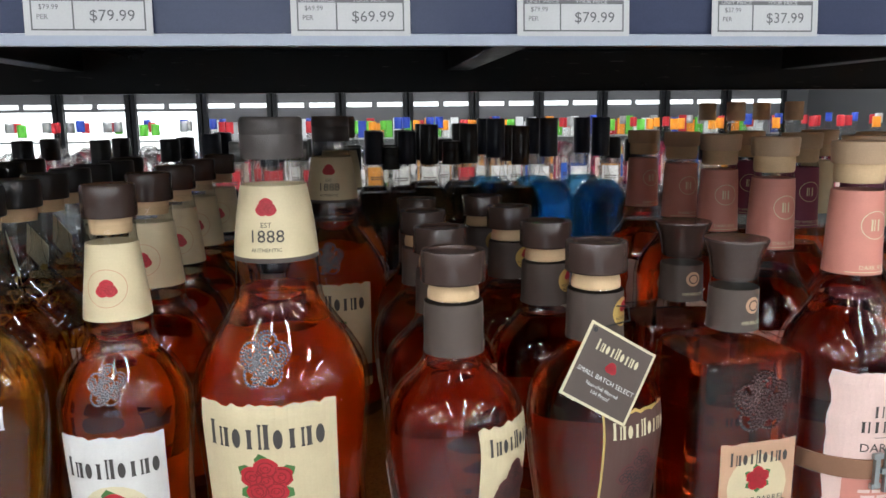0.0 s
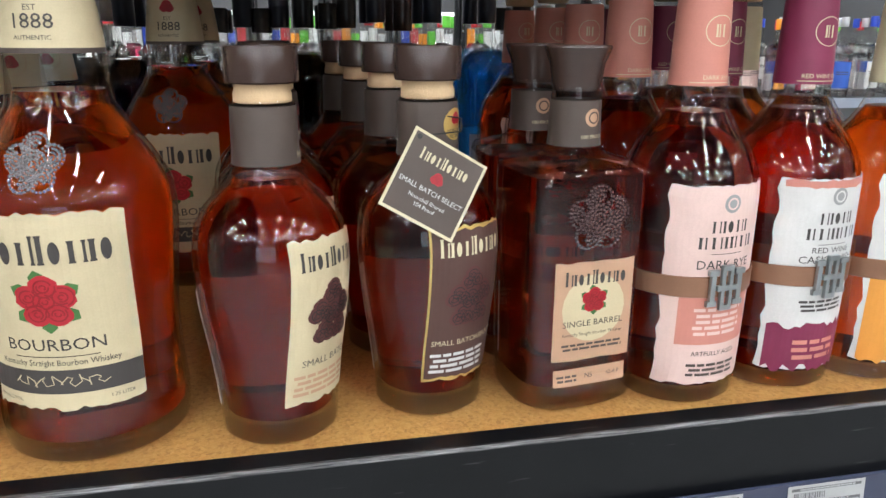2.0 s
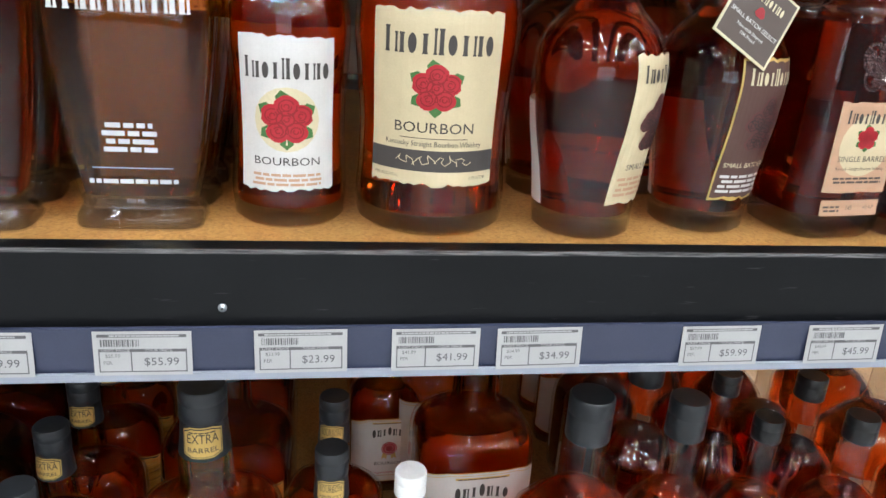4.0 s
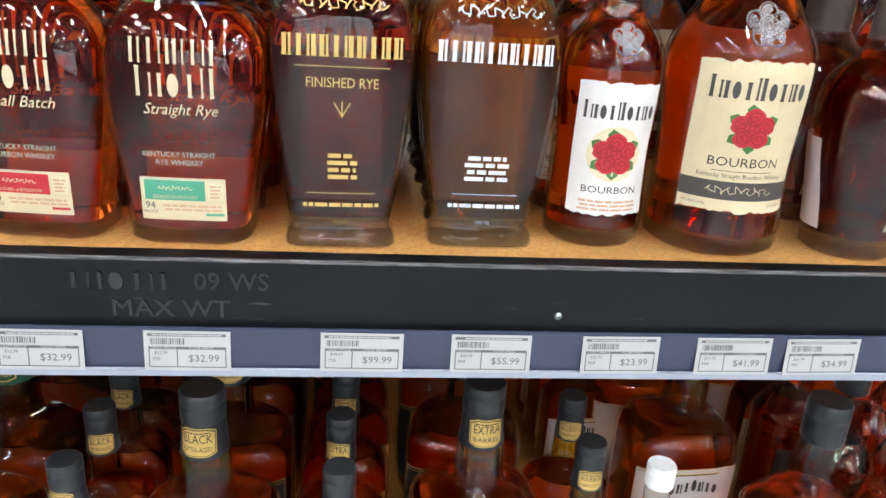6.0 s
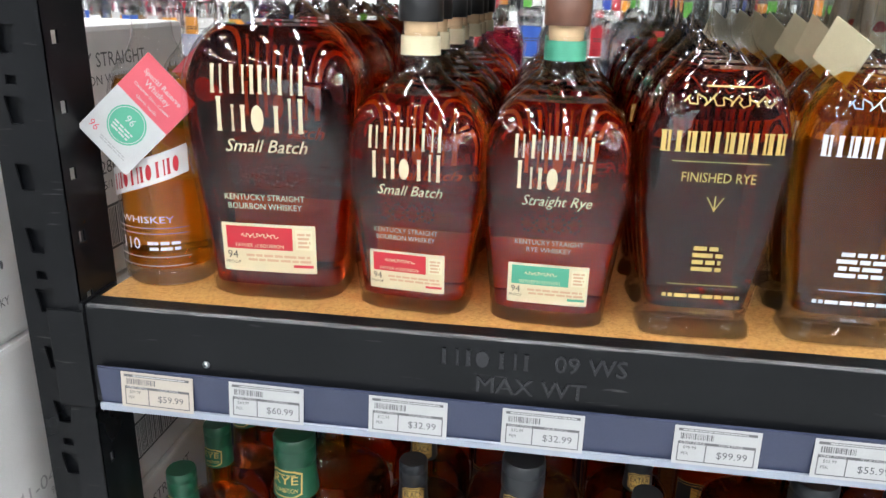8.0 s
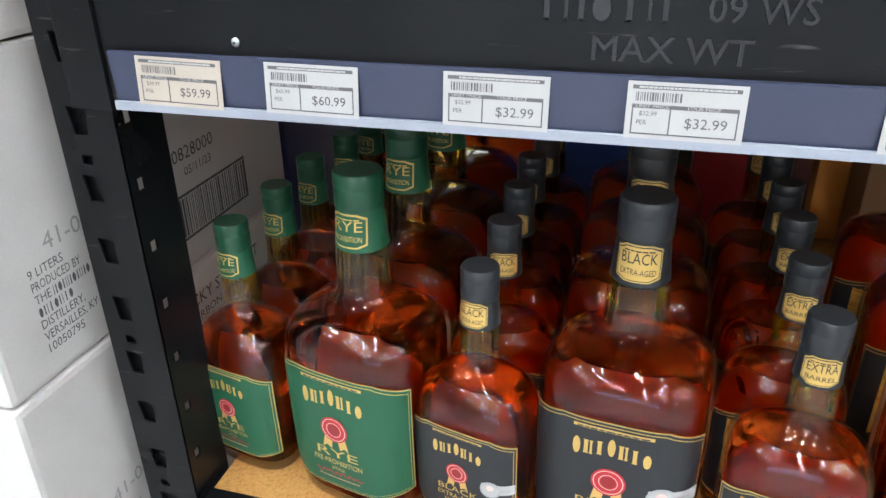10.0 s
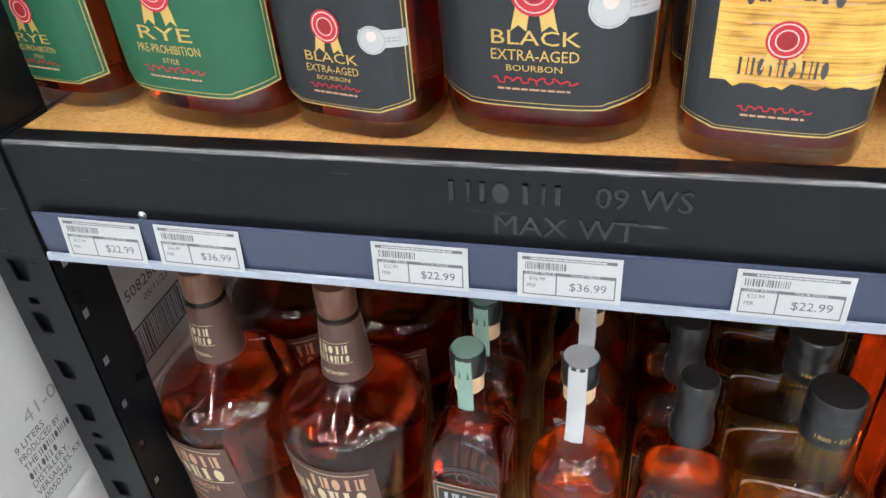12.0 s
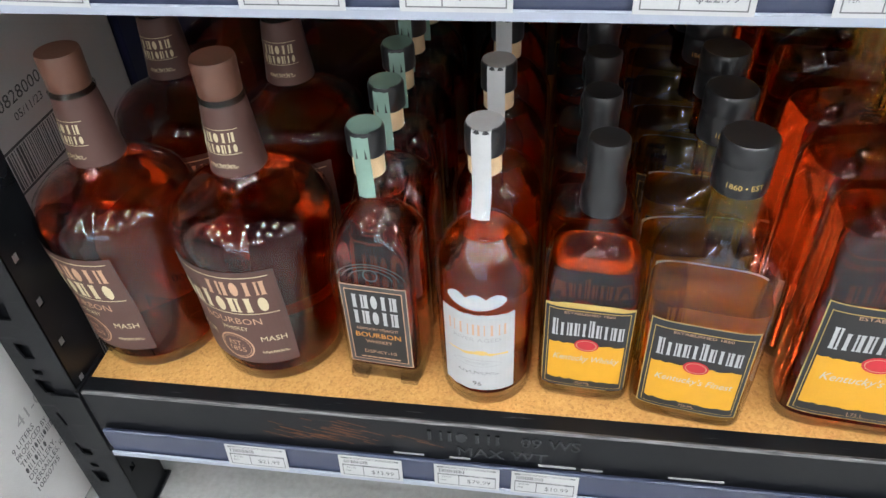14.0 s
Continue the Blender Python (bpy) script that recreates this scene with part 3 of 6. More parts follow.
# ---- the shelving bay ----
def post(name, x0, x1, y0, back):
    """A slotted upright of folded steel: a front flange with keyholes, a side web with square holes."""
    t = thing(name, pose(0, 0, 0), "black slotted steel shelving upright standing on the floor", "shelf post", "shelving uprights")
    s = 1 if back > 0 else -1
    bm = bmesh.new()
    th, pitch, z = 0.002, 0.0529, 0.0675
    xc = (x0 + x1) / 2 - 0.005
    y1 = y0 + th * s
    ya, yb = min(y0, y1), max(y0, y1)
    top = 2.1

    def hole_row(bm, zlo, zhi, lo_a, lo_b, hi_a, hi_b, zn):
        """The flange between zlo and zn, with a hole from zlo to zhi."""
        for y in (ya, yb):
            q = [bm.verts.new(p) for p in ((x0, y, zlo), (lo_a, y, zlo), (hi_a, y, zhi), (x0, y, zhi))]
            bm.faces.new(q if y == ya else q[::-1])
            q = [bm.verts.new(p) for p in ((lo_b, y, zlo), (x1, y, zlo), (x1, y, zhi), (hi_b, y, zhi))]
            bm.faces.new(q if y == ya else q[::-1])
            q = [bm.verts.new(p) for p in ((x0, y, zhi), (x1, y, zhi), (x1, y, zn), (x0, y, zn))]
            bm.faces.new(q if y == ya else q[::-1])
        for (xa, za), (xb, zb) in (((lo_a, zlo), (hi_a, zhi)), ((hi_a, zhi), (hi_b, zhi)), ((hi_b, zhi), (lo_b, zlo)), ((lo_b, zlo), (lo_a, zlo))):
            bm.faces.new([bm.verts.new(p) for p in ((xa, ya, za), (xa, yb, za), (xb, yb, zb), (xb, ya, zb))])

    box(bm, x0, x1, ya, yb, 0.0, z)
    k = 0
    while z < top - pitch:
        small = k % 3 == 0
        zn = z + pitch
        hole_row(bm, z, z + 0.021, xc - 0.0055, xc + 0.0055, xc - 0.0085, xc + 0.0085, z + 0.030 if small else zn)
        if small:
            hole_row(bm, z + 0.030, z + 0.037, xc - 0.0045, xc + 0.0045, xc - 0.0045, xc + 0.0045, zn)
        z, k = zn, k + 1
    box(bm, x0, x1, ya, yb, z, top)
    part("flange", bm, STEEL, t)
    bm = bmesh.new()
    yc0, yc1 = sorted((y0 + 0.0065 * s, y0 + 0.0085 * s))
    box(bm, x0, x1 - 0.002, yc0, yc1, 0.0, top)
    yc0, yc1 = sorted((y1, y0 + 0.0065 * s))
    box(bm, x0, x0 + 0.002, yc0, yc1, 0.0, top)
    part("inner_channel", bm, STEEL, t)
    # the web, with a column of square holes
    bm = bmesh.new()
    xa, xb = x1 - 0.002, x1
    yw0, yw1 = sorted((y1, y0 + 0.055 * s))
    z, yh = 0.02, y0 + 0.0150 * s
    box(bm, xa, xb, yw0, yh - 0.004, 0, top)
    box(bm, xa, xb, yh + 0.004, yw1, 0, top)
    lo = 0.0
    z = 0.0795
    while z < top - pitch:
        box(bm, xa, xb, yh - 0.004, yh + 0.004, lo, z - 0.005)
        lo = z + 0.005
        z += pitch
    box(bm, xa, xb, yh - 0.004, yh + 0.004, lo, top)
    part("web", bm, STEEL, t)
    bm = bmesh.new()
    box(bm, x0 - 0.004, x1 + 0.004, min(y0 - 0.003 * s, y0 + 0.06 * s), max(y0 - 0.003 * s, y0 + 0.06 * s), 0, 0.004)
    part("foot_plate", bm, STEEL, t)
    return t


post("shelf_post", -0.838, -0.7865, 0.006, 1)
post("shelf_post", -0.838, -0.7865, DEPTH, -1)
post("shelf_post", RIGHT + 0.002, RIGHT + 0.054, 0.006, 1)
post("shelf_post", RIGHT + 0.002, RIGHT + 0.054, DEPTH, -1)


def shelf(zd, label):
    """One level: two channel beams with end plates, cross ties, the chipboard deck, label rails."""
    t = thing("shelf", pose(0, 0, zd), label, "shelf", "shelf levels of the bay")
    for front in (True, False):
        s, y = (1, 0.004) if front else (-1, DEPTH - 0.004)
        o = [(0, -0.0016), (0.0016, 0.0), (0.0200, 0.0), (0.0200, -0.017), (0.046, -0.017), (0.046, -0.019), (0.0180, -0.019), (0.0180, -0.002), (0.0035, -0.002),
             (0.0022, -0.0035), (0.0022, -0.088), (0.016, -0.088), (0.016, -0.09), (0, -0.09)]
        bm = extrude_x(bmesh.new(), [(y + s * a, b) for a, b in o], LEFT + 0.004, RIGHT - 0.004)
        b = part("beam", bm, STEEL, t, "black painted steel beam with a rolled top edge")
        if front:
            # strip along the bevel: scuffs and the edge's bright highlight, both as colour
            bm = extrude_x(bmesh.new(), [(y - 0.0003, -0.0022), (y - 0.0003, -0.0014), (y + 0.0014, 0.0003), (y + 0.0036, 0.0003), (y + 0.0036, 0.0001), (y + 0.0016, 0.0)], LEFT + 0.006, RIGHT - 0.006)
            part("worn_lit_edge", bm, WORN_LIT, b, "scuffed pale edge of the beam")
        for xx, d in ((LEFT, 1), (RIGHT, -1)):
            bm = bmesh.new()
            xa, xb = sorted((xx - 0.001 * d, xx + 0.003 * d))
            yy0, yy1 = sorted((y - 0.0015 * s, y + 0.05 * s))
            box(bm, xa, xb, yy0, yy1, -0.094, 0.001, 0.0008)
            xa, xb = sorted((xx - 0.03 * d, xx + 0.003 * d))
            yy0, yy1 = sorted((y - 0.0028 * s, y - 0.0006 * s))
            box(bm, xa, xb, yy0, yy1, -0.096, -0.006, 0.0006)
            part("end_plate", bm, STEEL, b)
    bm = bmesh.new()
    box(bm, LEFT + 0.005, RIGHT - 0.005, 0.0245, DEPTH - 0.0245, -0.0165, -0.0005, 0.0008)
    part("deck", bm, BOARD, t, "tan chipboard deck with scuffed edge")
    for xx in (LEFT + 0.42, LEFT + 1.05, LEFT + 1.65):
        bm = bmesh.new()
        box(bm, xx - 0.02, xx + 0.02, 0.05, DEPTH - 0.05, -0.055, -0.0195, 0.002)
        part("cross_tie", bm, STEEL, t)
    # label rail clipped under the beam face
    o = [(-0.0030, -0.0535), (-0.0015, -0.0525), (0.0025, -0.0545), (0.0025, -0.0905), (-0.001, -0.0905)]
    r = part("label_rail", extrude_x(bmesh.new(), o, LEFT + 0.012, RIGHT - 0.006), RAIL, t, "blue-grey plastic label rail")
    o = [(-0.0052, -0.0868), (-0.0032, -0.0862), (-0.0010, -0.0905), (0.002, -0.0925), (-0.0052, -0.0925)]
    part("rail_lip", extrude_x(bmesh.new(), o, LEFT + 0.012, RIGHT - 0.006), RAIL_LIP, r, "pale translucent lower lip")
    return t


SHELVES = {}
for k in "abcd":
    SHELVES[k] = shelf(DECK[k], {"a": "black steel shelf level with chipboard deck, whiskey bottles on it", "b": "black steel shelf level full of whiskey bottles",
                                 "c": "lowest black steel shelf level, scuffed and rusty beam", "d": "black steel shelf level above, seen from beneath"}[k])

# stamped writing and plain bars for the maker's name, on the beams
def stamp(k, x, z):
    a = Art(lambda u, v, layer: Vector((x + u, 0.004 - 0.0012, z + v)))
    a.words("slate", "09 WS", 0.045, 0.009, 0.020)
    a.words("slate", "MAX WT", 0.0, -0.0135, 0.020, wide=0.085)
    a.mark("slate", -0.038, 0.009, 0.075, 0.014, 5, weight=0.2, caps=(0, 1, 2, 3, 4), form="nonio")
    for ink, (vs, fs) in a.inks.items():
        bm = bmesh.new()
        q = [bm.verts.new(v) for v in vs]
        for f in fs:
            try:
                bm.faces.new([q[i] for i in f])
            except ValueError:
                pass
        made = bmesh.ops.extrude_face_region(bm, geom=list(bm.faces))["geom"]
        for g in made:
            if isinstance(g, bmesh.types.BMVert):
                g.co.y += 0.0012
        ob = part("stamping", bm, STAMPED, SHELVES[k], "embossed letters in the beam")
        ob["kind"] = "stuff"
        ob.matrix_parent_inverse = SHELVES[k].matrix_basis.inverted()


stamp("a", -0.412, DECK["a"] - 0.027)
stamp("b", -0.398, DECK["b"] - 0.027)
stamp("c", -0.365, DECK["c"] - 0.027)


# ---- cartons stacked beside the bay ----
def carton(z0, z1, dy, dx, label):
    t = thing("carton", pose(dx, dy, 0), label, "carton", "cartons stacked beside the shelf")
    bm = bmesh.new()
    box(bm, -1.30, -0.872, -0.075, 0.402, z0 + 0.001, z1 - 0.001, 0.006)
    part("box", bm, CARTON, t)
    z0 = z1 - 0.268
    a = Art(lambda u, v, layer: Vector((-0.872 + 0.0004 + 0.0001 * layer, u, z0 + v)))
    y, top, st = -0.028, 0.095, 0.0112
    for k, s in enumerate(("9 LITERS", "PRODUCED BY", None, None, "DISTILLERY,", "VERSAILLES, KY", "10050795")):
        wide = {0: 0.038, 1: 0.055, 4: 0.050, 5: 0.064, 6: 0.042}.get(k, 0.06)
        if s:
            a.words("darkgrey", s, y + wide / 2, top - k * st, 0.0115, wide=wide)
        elif k == 2:
            a.words("darkgrey", "THE", y + 0.009, top - k * st, 0.0115, wide=0.017)
            a.mark("darkgrey", y + 0.042, top - k * st, 0.045, 0.0085, 8, weight=0.24, caps=tuple(range(9)))
        else:
            a.mark("darkgrey", y + 0.02, top - k * st, 0.04, 0.0085, 7, weight=0.24, caps=tuple(range(9)))
    if z1 < 1.3:
        a.words("grey", "41-04", 0.022, 0.114, 0.022, wide=0.055)
        a.words("grey", "90", 0.045, 0.098, 0.011)
    # the far half of the side: barcode, numbers, wording
    a.words("darkgrey", "50828000", 0.205, 0.122, 0.020, wide=0.085)
    a.words("darkgrey", "05/11/23", 0.215, 0.103, 0.013, wide=0.05)
    a.words("darkgrey", "KENTUCKY STRAIGHT", 0.20, 0.232, 0.021, wide=0.21)
    a.words("darkgrey", "BOURBON WHISKEY", 0.215, 0.212, 0.014, wide=0.15)
    for u in (0.36, 0.375):
        a.patch("darkgrey", u, u + 0.003, 0.19, 0.22, 2)
    r = random.Random(5)
    yy = 0.135
    while yy < 0.30:
        w = r.choice((0.0013, 0.0022, 0.0034))
        a.patch("darkgrey", yy, yy + w, 0.036, 0.078, 2)
        yy += w + r.choice((0.0015, 0.0026))
    for v0 in (0.032, 0.079):
        a.patch("darkgrey", 0.13, 0.305, v0, v0 + 0.003, 2)
    for u in (0.13, 0.302):
        a.patch("darkgrey", u, u + 0.003, 0.032, 0.082, 2)
    for ink, (vs, fs) in a.inks.items():
        me = bpy.data.meshes.new("print")
        me.from_pydata(vs, [], fs)
        me.materials.append(CARTON_PRINT if ink.startswith("darkgrey") else INK["grey"])
        o = new("print", me)
        o.parent, o["kind"] = t, "stuff"
    bm = bmesh.new()
    box(bm, -1.1, -1.05, -0.0765, -0.0752, z1 - 0.26, z1 - 0.002)
    part("tape", bm, INK["buff"], t, "strip of packing tape")
    return t


for i, (z0, z1) in enumerate(((0.0, 0.330), (0.330, 0.598), (0.598, 0.866), (0.866, 1.135), (1.135, 1.403))):
    carton(z0, z1, (0.003, -0.003, 0.0, 0.004, -0.002)[i], (0.0, -0.002, 0.001, -0.002, -0.003)[i], "white printed spirits carton in a stack beside the shelving")


def back_carton(z0, z1):
    t = thing("blue_carton", pose(-1.087, 0.645, z0), "dark blue carton in a stack behind the white ones", "carton", "dark blue cartons")
    part("box", box(bmesh.new(), -0.213, 0.213, -0.235, 0.235, 0.001, z1 - z0 - 0.001, 0.005), INK["navy"], t)
    part("tape", box(bmesh.new(), -0.03, 0.03, -0.2362, -0.2352, 0.01, z1 - z0 - 0.004), INK["buff"], t, "strip of packing tape")


for z0, z1 in ((0.0, 0.34), (0.34, 0.68), (0.68, 1.02), (1.02, 1.36)):
    back_carton(z0, z1)


# ---- price tags in the label rails ----
def price_tag(k, x, price, tilt=0.0, unit=None, old=False):
    t = thing("price_tag", Matrix.Translation((x + 0.0318, -0.0041, DECK[k] - 0.0715)) @ pose(0, 0, 0, -4, tilt, 0), "white printed paper price tag in the blue label rail", "price tag", "price tags on the shelf rails")
    paper = part("paper", box(bmesh.new(), -0.0318, 0.0318, -0.0002, 0.0002, -0.0160, 0.0160, 0.0), TAG_OLD if old else INK["paperwhite"], t)
    a = Art(lambda u, v, layer: Vector((u, -0.00025 - 0.00008 * layer, v)))
    r = random.Random(int(x * 1000) + ord(k))
    a.patch("darkgrey", -0.029, 0.0285, 0.0118, 0.0140, 2)
    a.bars("paperwhite", 0, 0.0129, 0.052, 0.0011, 1, 3, int(x * 977) % 89, 0.0)
    u = -0.027
    while u < -0.002:
        w = r.choice((0.0004, 0.0007, 0.0011))
        a.patch("darkgrey", u, u + w, 0.0052, 0.0102, 2)
        u += w + r.choice((0.0005, 0.0008))
    a.patch("darkgrey", -0.0285, 0.0285, 0.0012, 0.0034, 2)
    a.words("paperwhite", "UNIT PRICE", -0.0175, 0.0023, 0.0026, 3, wide=0.018).words("paperwhite", "YOUR PRICE", 0.010, 0.0023, 0.0026, 3, wide=0.018)
    for u0, u1, v0, v1 in ((-0.0285, -0.0277, -0.0128, 0.0012), (-0.0080, -0.0072, -0.0128, 0.0012), (0.0277, 0.0285, -0.0128, 0.0012), (-0.0285, 0.0285, -0.0136, -0.0128)):
        a.patch("darkgrey", u0, u1, v0, v1, 2)
    a.words("darkgrey", unit or price, -0.0195, -0.0018, 0.0036, 3).words("darkgrey", "PER", -0.0228, -0.0068, 0.0036, 3)
    a.words("darkgrey", price, 0.0118, -0.0062, 0.0082, 3, wide=0.0225)
    a.pieces("print", paper)
    return t


TAG_OLD = plain("aged_tag_paper", (0.42, 0.375, 0.32), 0.6, 0, 0.05, 60)
for x, p, tl in ((-0.752, "$59.99", 1.0), (-0.657, "$60.99", 0.6), (-0.539, "$32.99", 0.5), (-0.432, "$32.99", 0.3), (-0.301, "$99.99", 0.4), (-0.200, "$55.99", 0.2), (-0.095, "$23.99", -0.4), (0.0, "$41.99", -0.3),
                 (0.0765, "$34.99", -0.8), (0.219, "$59.99", -0.4), (0.323, "$45.99", -0.3), (0.402, "$40.99", 0.3), (0.502, "$59.99", 0.0), (0.606, "$59.99", 0.2), (0.72, "$54.99", 0)):
    price_tag("a", x, p, tl, old=x < -0.7)
for x, p, tl in ((-0.752, "$22.99", 0.8), (-0.677, "$36.99", 0.9), (-0.520, "$22.99", 0.2), (-0.425, "$36.99", 0.1), (-0.297, "$22.99", 0.6), (-0.195, "$38.99", 0.0), (-0.06, "$17.99", 0.0), (0.06, "$29.99", 0.0), (0.2, "$24.99", 0.0), (0.35, "$19.99", 0.0)):
    price_tag("b", x, p, tl)
for x, p, tl in ((-0.643, "$21.99", 0.5), (-0.5255, "$33.99", 0.4), (-0.430, "$79.99", 0.5), (-0.355, "$10.99", 0.8), (-0.05, "$16.99", 0.3), (0.08, "$24.99", 0.0)):
    price_tag("c", x, p, tl)
for x, p, tl in ((-0.078, "$79.99", 0.0), (0.0565, "$69.99", 0.0), (0.179, "$79.99", 0.0), (0.291, "$37.99", 0.0), (0.43, "$64.99", 0.0)):
    price_tag("d", x, p, tl)

# screws in the beam faces
def screw(k, x, dz):
    t = thing("screw", Matrix.Translation((x, 0.0032, DECK[k] + dz)) @ pose(0, 0, 0, 90, 0, 0), "small round pan-head screw in the shelf beam", "screw", "beam screws")
    part("head", lathe(bmesh.new(), [(0.0031, 0.0), (0.0030, 0.0012), (0.0018, 0.0022), (0.0006, 0.0024)], 14), INK["pewter"], t, smooth=True)
    part("recess", lathe(bmesh.new(), [(0.0010, 0.0020), (0.0009, 0.0027)], 6), INK["black"], t)


for k, x, dz in (("a", -0.116, -0.041), ("a", -0.678, -0.045), ("b", -0.687, -0.052)):
    screw(k, x, dz)

# rust and chipped paint on the lowest beam
bm = bmesh.new()
r = random.Random(11)
for _ in range(46):
    x, z, w = r.gauss(-0.545, 0.03), DECK["c"] - 0.030 + r.gauss(0, 0.009), r.uniform(0.006, 0.03)
    q = [bm.verts.new(p) for p in ((x, 0.0036, z), (x + w, 0.0036, z - w * 0.25), (x + w, 0.0036, z - w * 0.25 + 0.0007), (x, 0.0036, z + 0.0010))]
    bm.faces.new(q)
ob = part("rust_streaks", bm, RUST, SHELVES["c"], "orange-brown rust scuffs on the beam")
ob["kind"] = "stuff"
ob.matrix_parent_inverse = SHELVES["c"].matrix_basis.inverted()
bm = bmesh.new()
for x, w in ((-0.47, 0.03), (-0.415, 0.02), (-0.33, 0.035), (-0.29, 0.02), (-0.21, 0.05)):
    box(bm, x, x + w, 0.0030, 0.0038, DECK["c"] - 0.0525, DECK["c"] - 0.0505 + r.uniform(0, 0.001))
ob = part("chipped_paint", bm, INK["grey"], SHELVES["c"], "pale chips along the beam")
ob["kind"] = "stuff"
ob.matrix_parent_inverse = SHELVES["c"].matrix_basis.inverted()


# ---- bottles ----
def mirror_y(p):
    return Vector((p[0], -p[1], p[2]))


def bottle(label, rows, fill, liquid, base=0.010, group="bottles on the shelf", cap=None, collar=None, glass=None, seg=40, category="bottle", back=None):
    """A full bottle: glass wall, thick glass foot, liquid, closure."""
    t = thing("whiskey_bottle" if category == "bottle" else "bottle", pose(0, 0, -50), label, category, group)
    sh = Shape(rows, seg)
    top = rows[-1][0] / 1000
    part("glass", sh.solid(0, top, 0, 30), glass or GLASS, t, smooth=True)
    base += 0.003
    lo = base + 0.0015
    part("foot", sh.solid(0.0012, base, 0.0010, 6), BASE_GLASS, t, "thick clear glass foot", smooth=True)
    part("liquid", sh.solid(lo, fill, 0.0034, 24), LIQUID[liquid], t, smooth=True)
    lo_z, hi_z, hw, ink = back or (0.12 * fill, 0.46 * fill, 0.80 * sh.dims(0.3 * fill)[0], "backpaper")
    a = Art(lambda u, v, layer: mirror_y(sh.on(u, v, 0.0006)))
    a.patch(ink, -hw, hw, lo_z, hi_z, 1)
    a.done("back_label", t, ink, "blank inner side of the back label")
    if cap:
        for nm, rws, mat in cap:
            part(nm, lathe(bmesh.new(), [(r / 1000, z / 1000) for r, z in rws]), mat, t, smooth=True)
    return t, sh


def sleeve(t, sh, ink, z0, z1, extra=None, off=0.0006, label="", name="neck_label"):
    """A label that runs right round the neck."""
    bm = bmesh.new()
    zs = np.linspace(z0, z1, 7)
    loops = [[bm.verts.new((x, y, z)) for x, y in sh.ring(z, -off, 32)] for z in zs]
    for a, b in zip(loops, loops[1:]):
        for i in range(32):
            bm.faces.new((a[i], a[(i + 1) % 32], b[(i + 1) % 32], b[i]))
    ob = part(name, bm, INK[ink], t, label, smooth=True)
    if extra:
        a = Art(lambda u, v, layer: sh.on(u, (z0 + z1) / 2 + v, off + 0.00025 * layer))
        extra(a)
        a.pieces("print", ob)
    return ob


def emboss(t, sh, zc, r, u=0.0, mat=None):
    """Roses cast into the glass: rings of small glass beads."""
    bm = bmesh.new()
    rnd = random.Random(4)
    for n, (du, dv) in enumerate(((0, 0.58), (-0.56, 0.18), (0.56, 0.18), (-0.32, -0.48), (0.32, -0.48), (0, 0.0))):
        for rad, count, span in ((0.42, 20, 360), (0.29, 13, 270), (0.17, 9, 300), (0.05, 3, 360)):
            for i in range(count):
                a = radians(span * i / count + 70 * n + 200 * rad)
                p = sh.on(u + r * (du + rad * math.cos(a)), zc + r * (dv + rad * math.sin(a)), 0.0003)
                made = bmesh.ops.create_icosphere(bm, subdivisions=1, radius=r * rnd.uniform(0.062, 0.085))["verts"]
                bmesh.ops.translate(bm, verts=made, vec=p)
    ob = part("embossing", bm, mat or GLASS_EMB, t, "roses cast in relief in the glass", smooth=True)
    ob["kind"] = "stuff"
    return ob


GLASS_EMB = plain("cast_glass", (0.09, 0.045, 0.045), 0.03, 0, 0.2, 300, 0, 1.0)
GLASS_EMB.node_tree.nodes["Principled BSDF"].inputs["Transmission Weight"].default_value = 0.25
GLASS_EMB.node_tree.nodes["Principled BSDF"].inputs["Specular IOR Level"].default_value = 0.9

# cast glass with its glints put into a pale, half-metallic grey base
GLASS_GLINT = plain("cast_glass_painted_glints", (0.34, 0.30, 0.30), 0.2, 0.55, 0.2, 300, 0, 1.0)


def cork_cap(z, r, mat, rim=None):
    """A stopper on a short cork."""
    return [("cork", [(r * 0.74, z), (r * 0.78, z + 11)], CAP["cork"]),
            ("cap", [(r * 0.96, z + 10.5), (r, z + 11.5), (r, z + 30), (r * 0.94, z + 32), (r * 0.7, z + 31.2)], CAP[mat])]


def screw_cap(z, r, h, mat):
    return [("cap", [(r * 0.97, z), (r, z + 1), (r, z + h * 0.55), (r * 0.985, z + h * 0.57), (r * 0.985, z + h * 0.6), (r, z + h * 0.62), (r, z + h - 2), (r * 0.93, z + h), (r * 0.5, z + h - 0.4)], CAP[mat])]


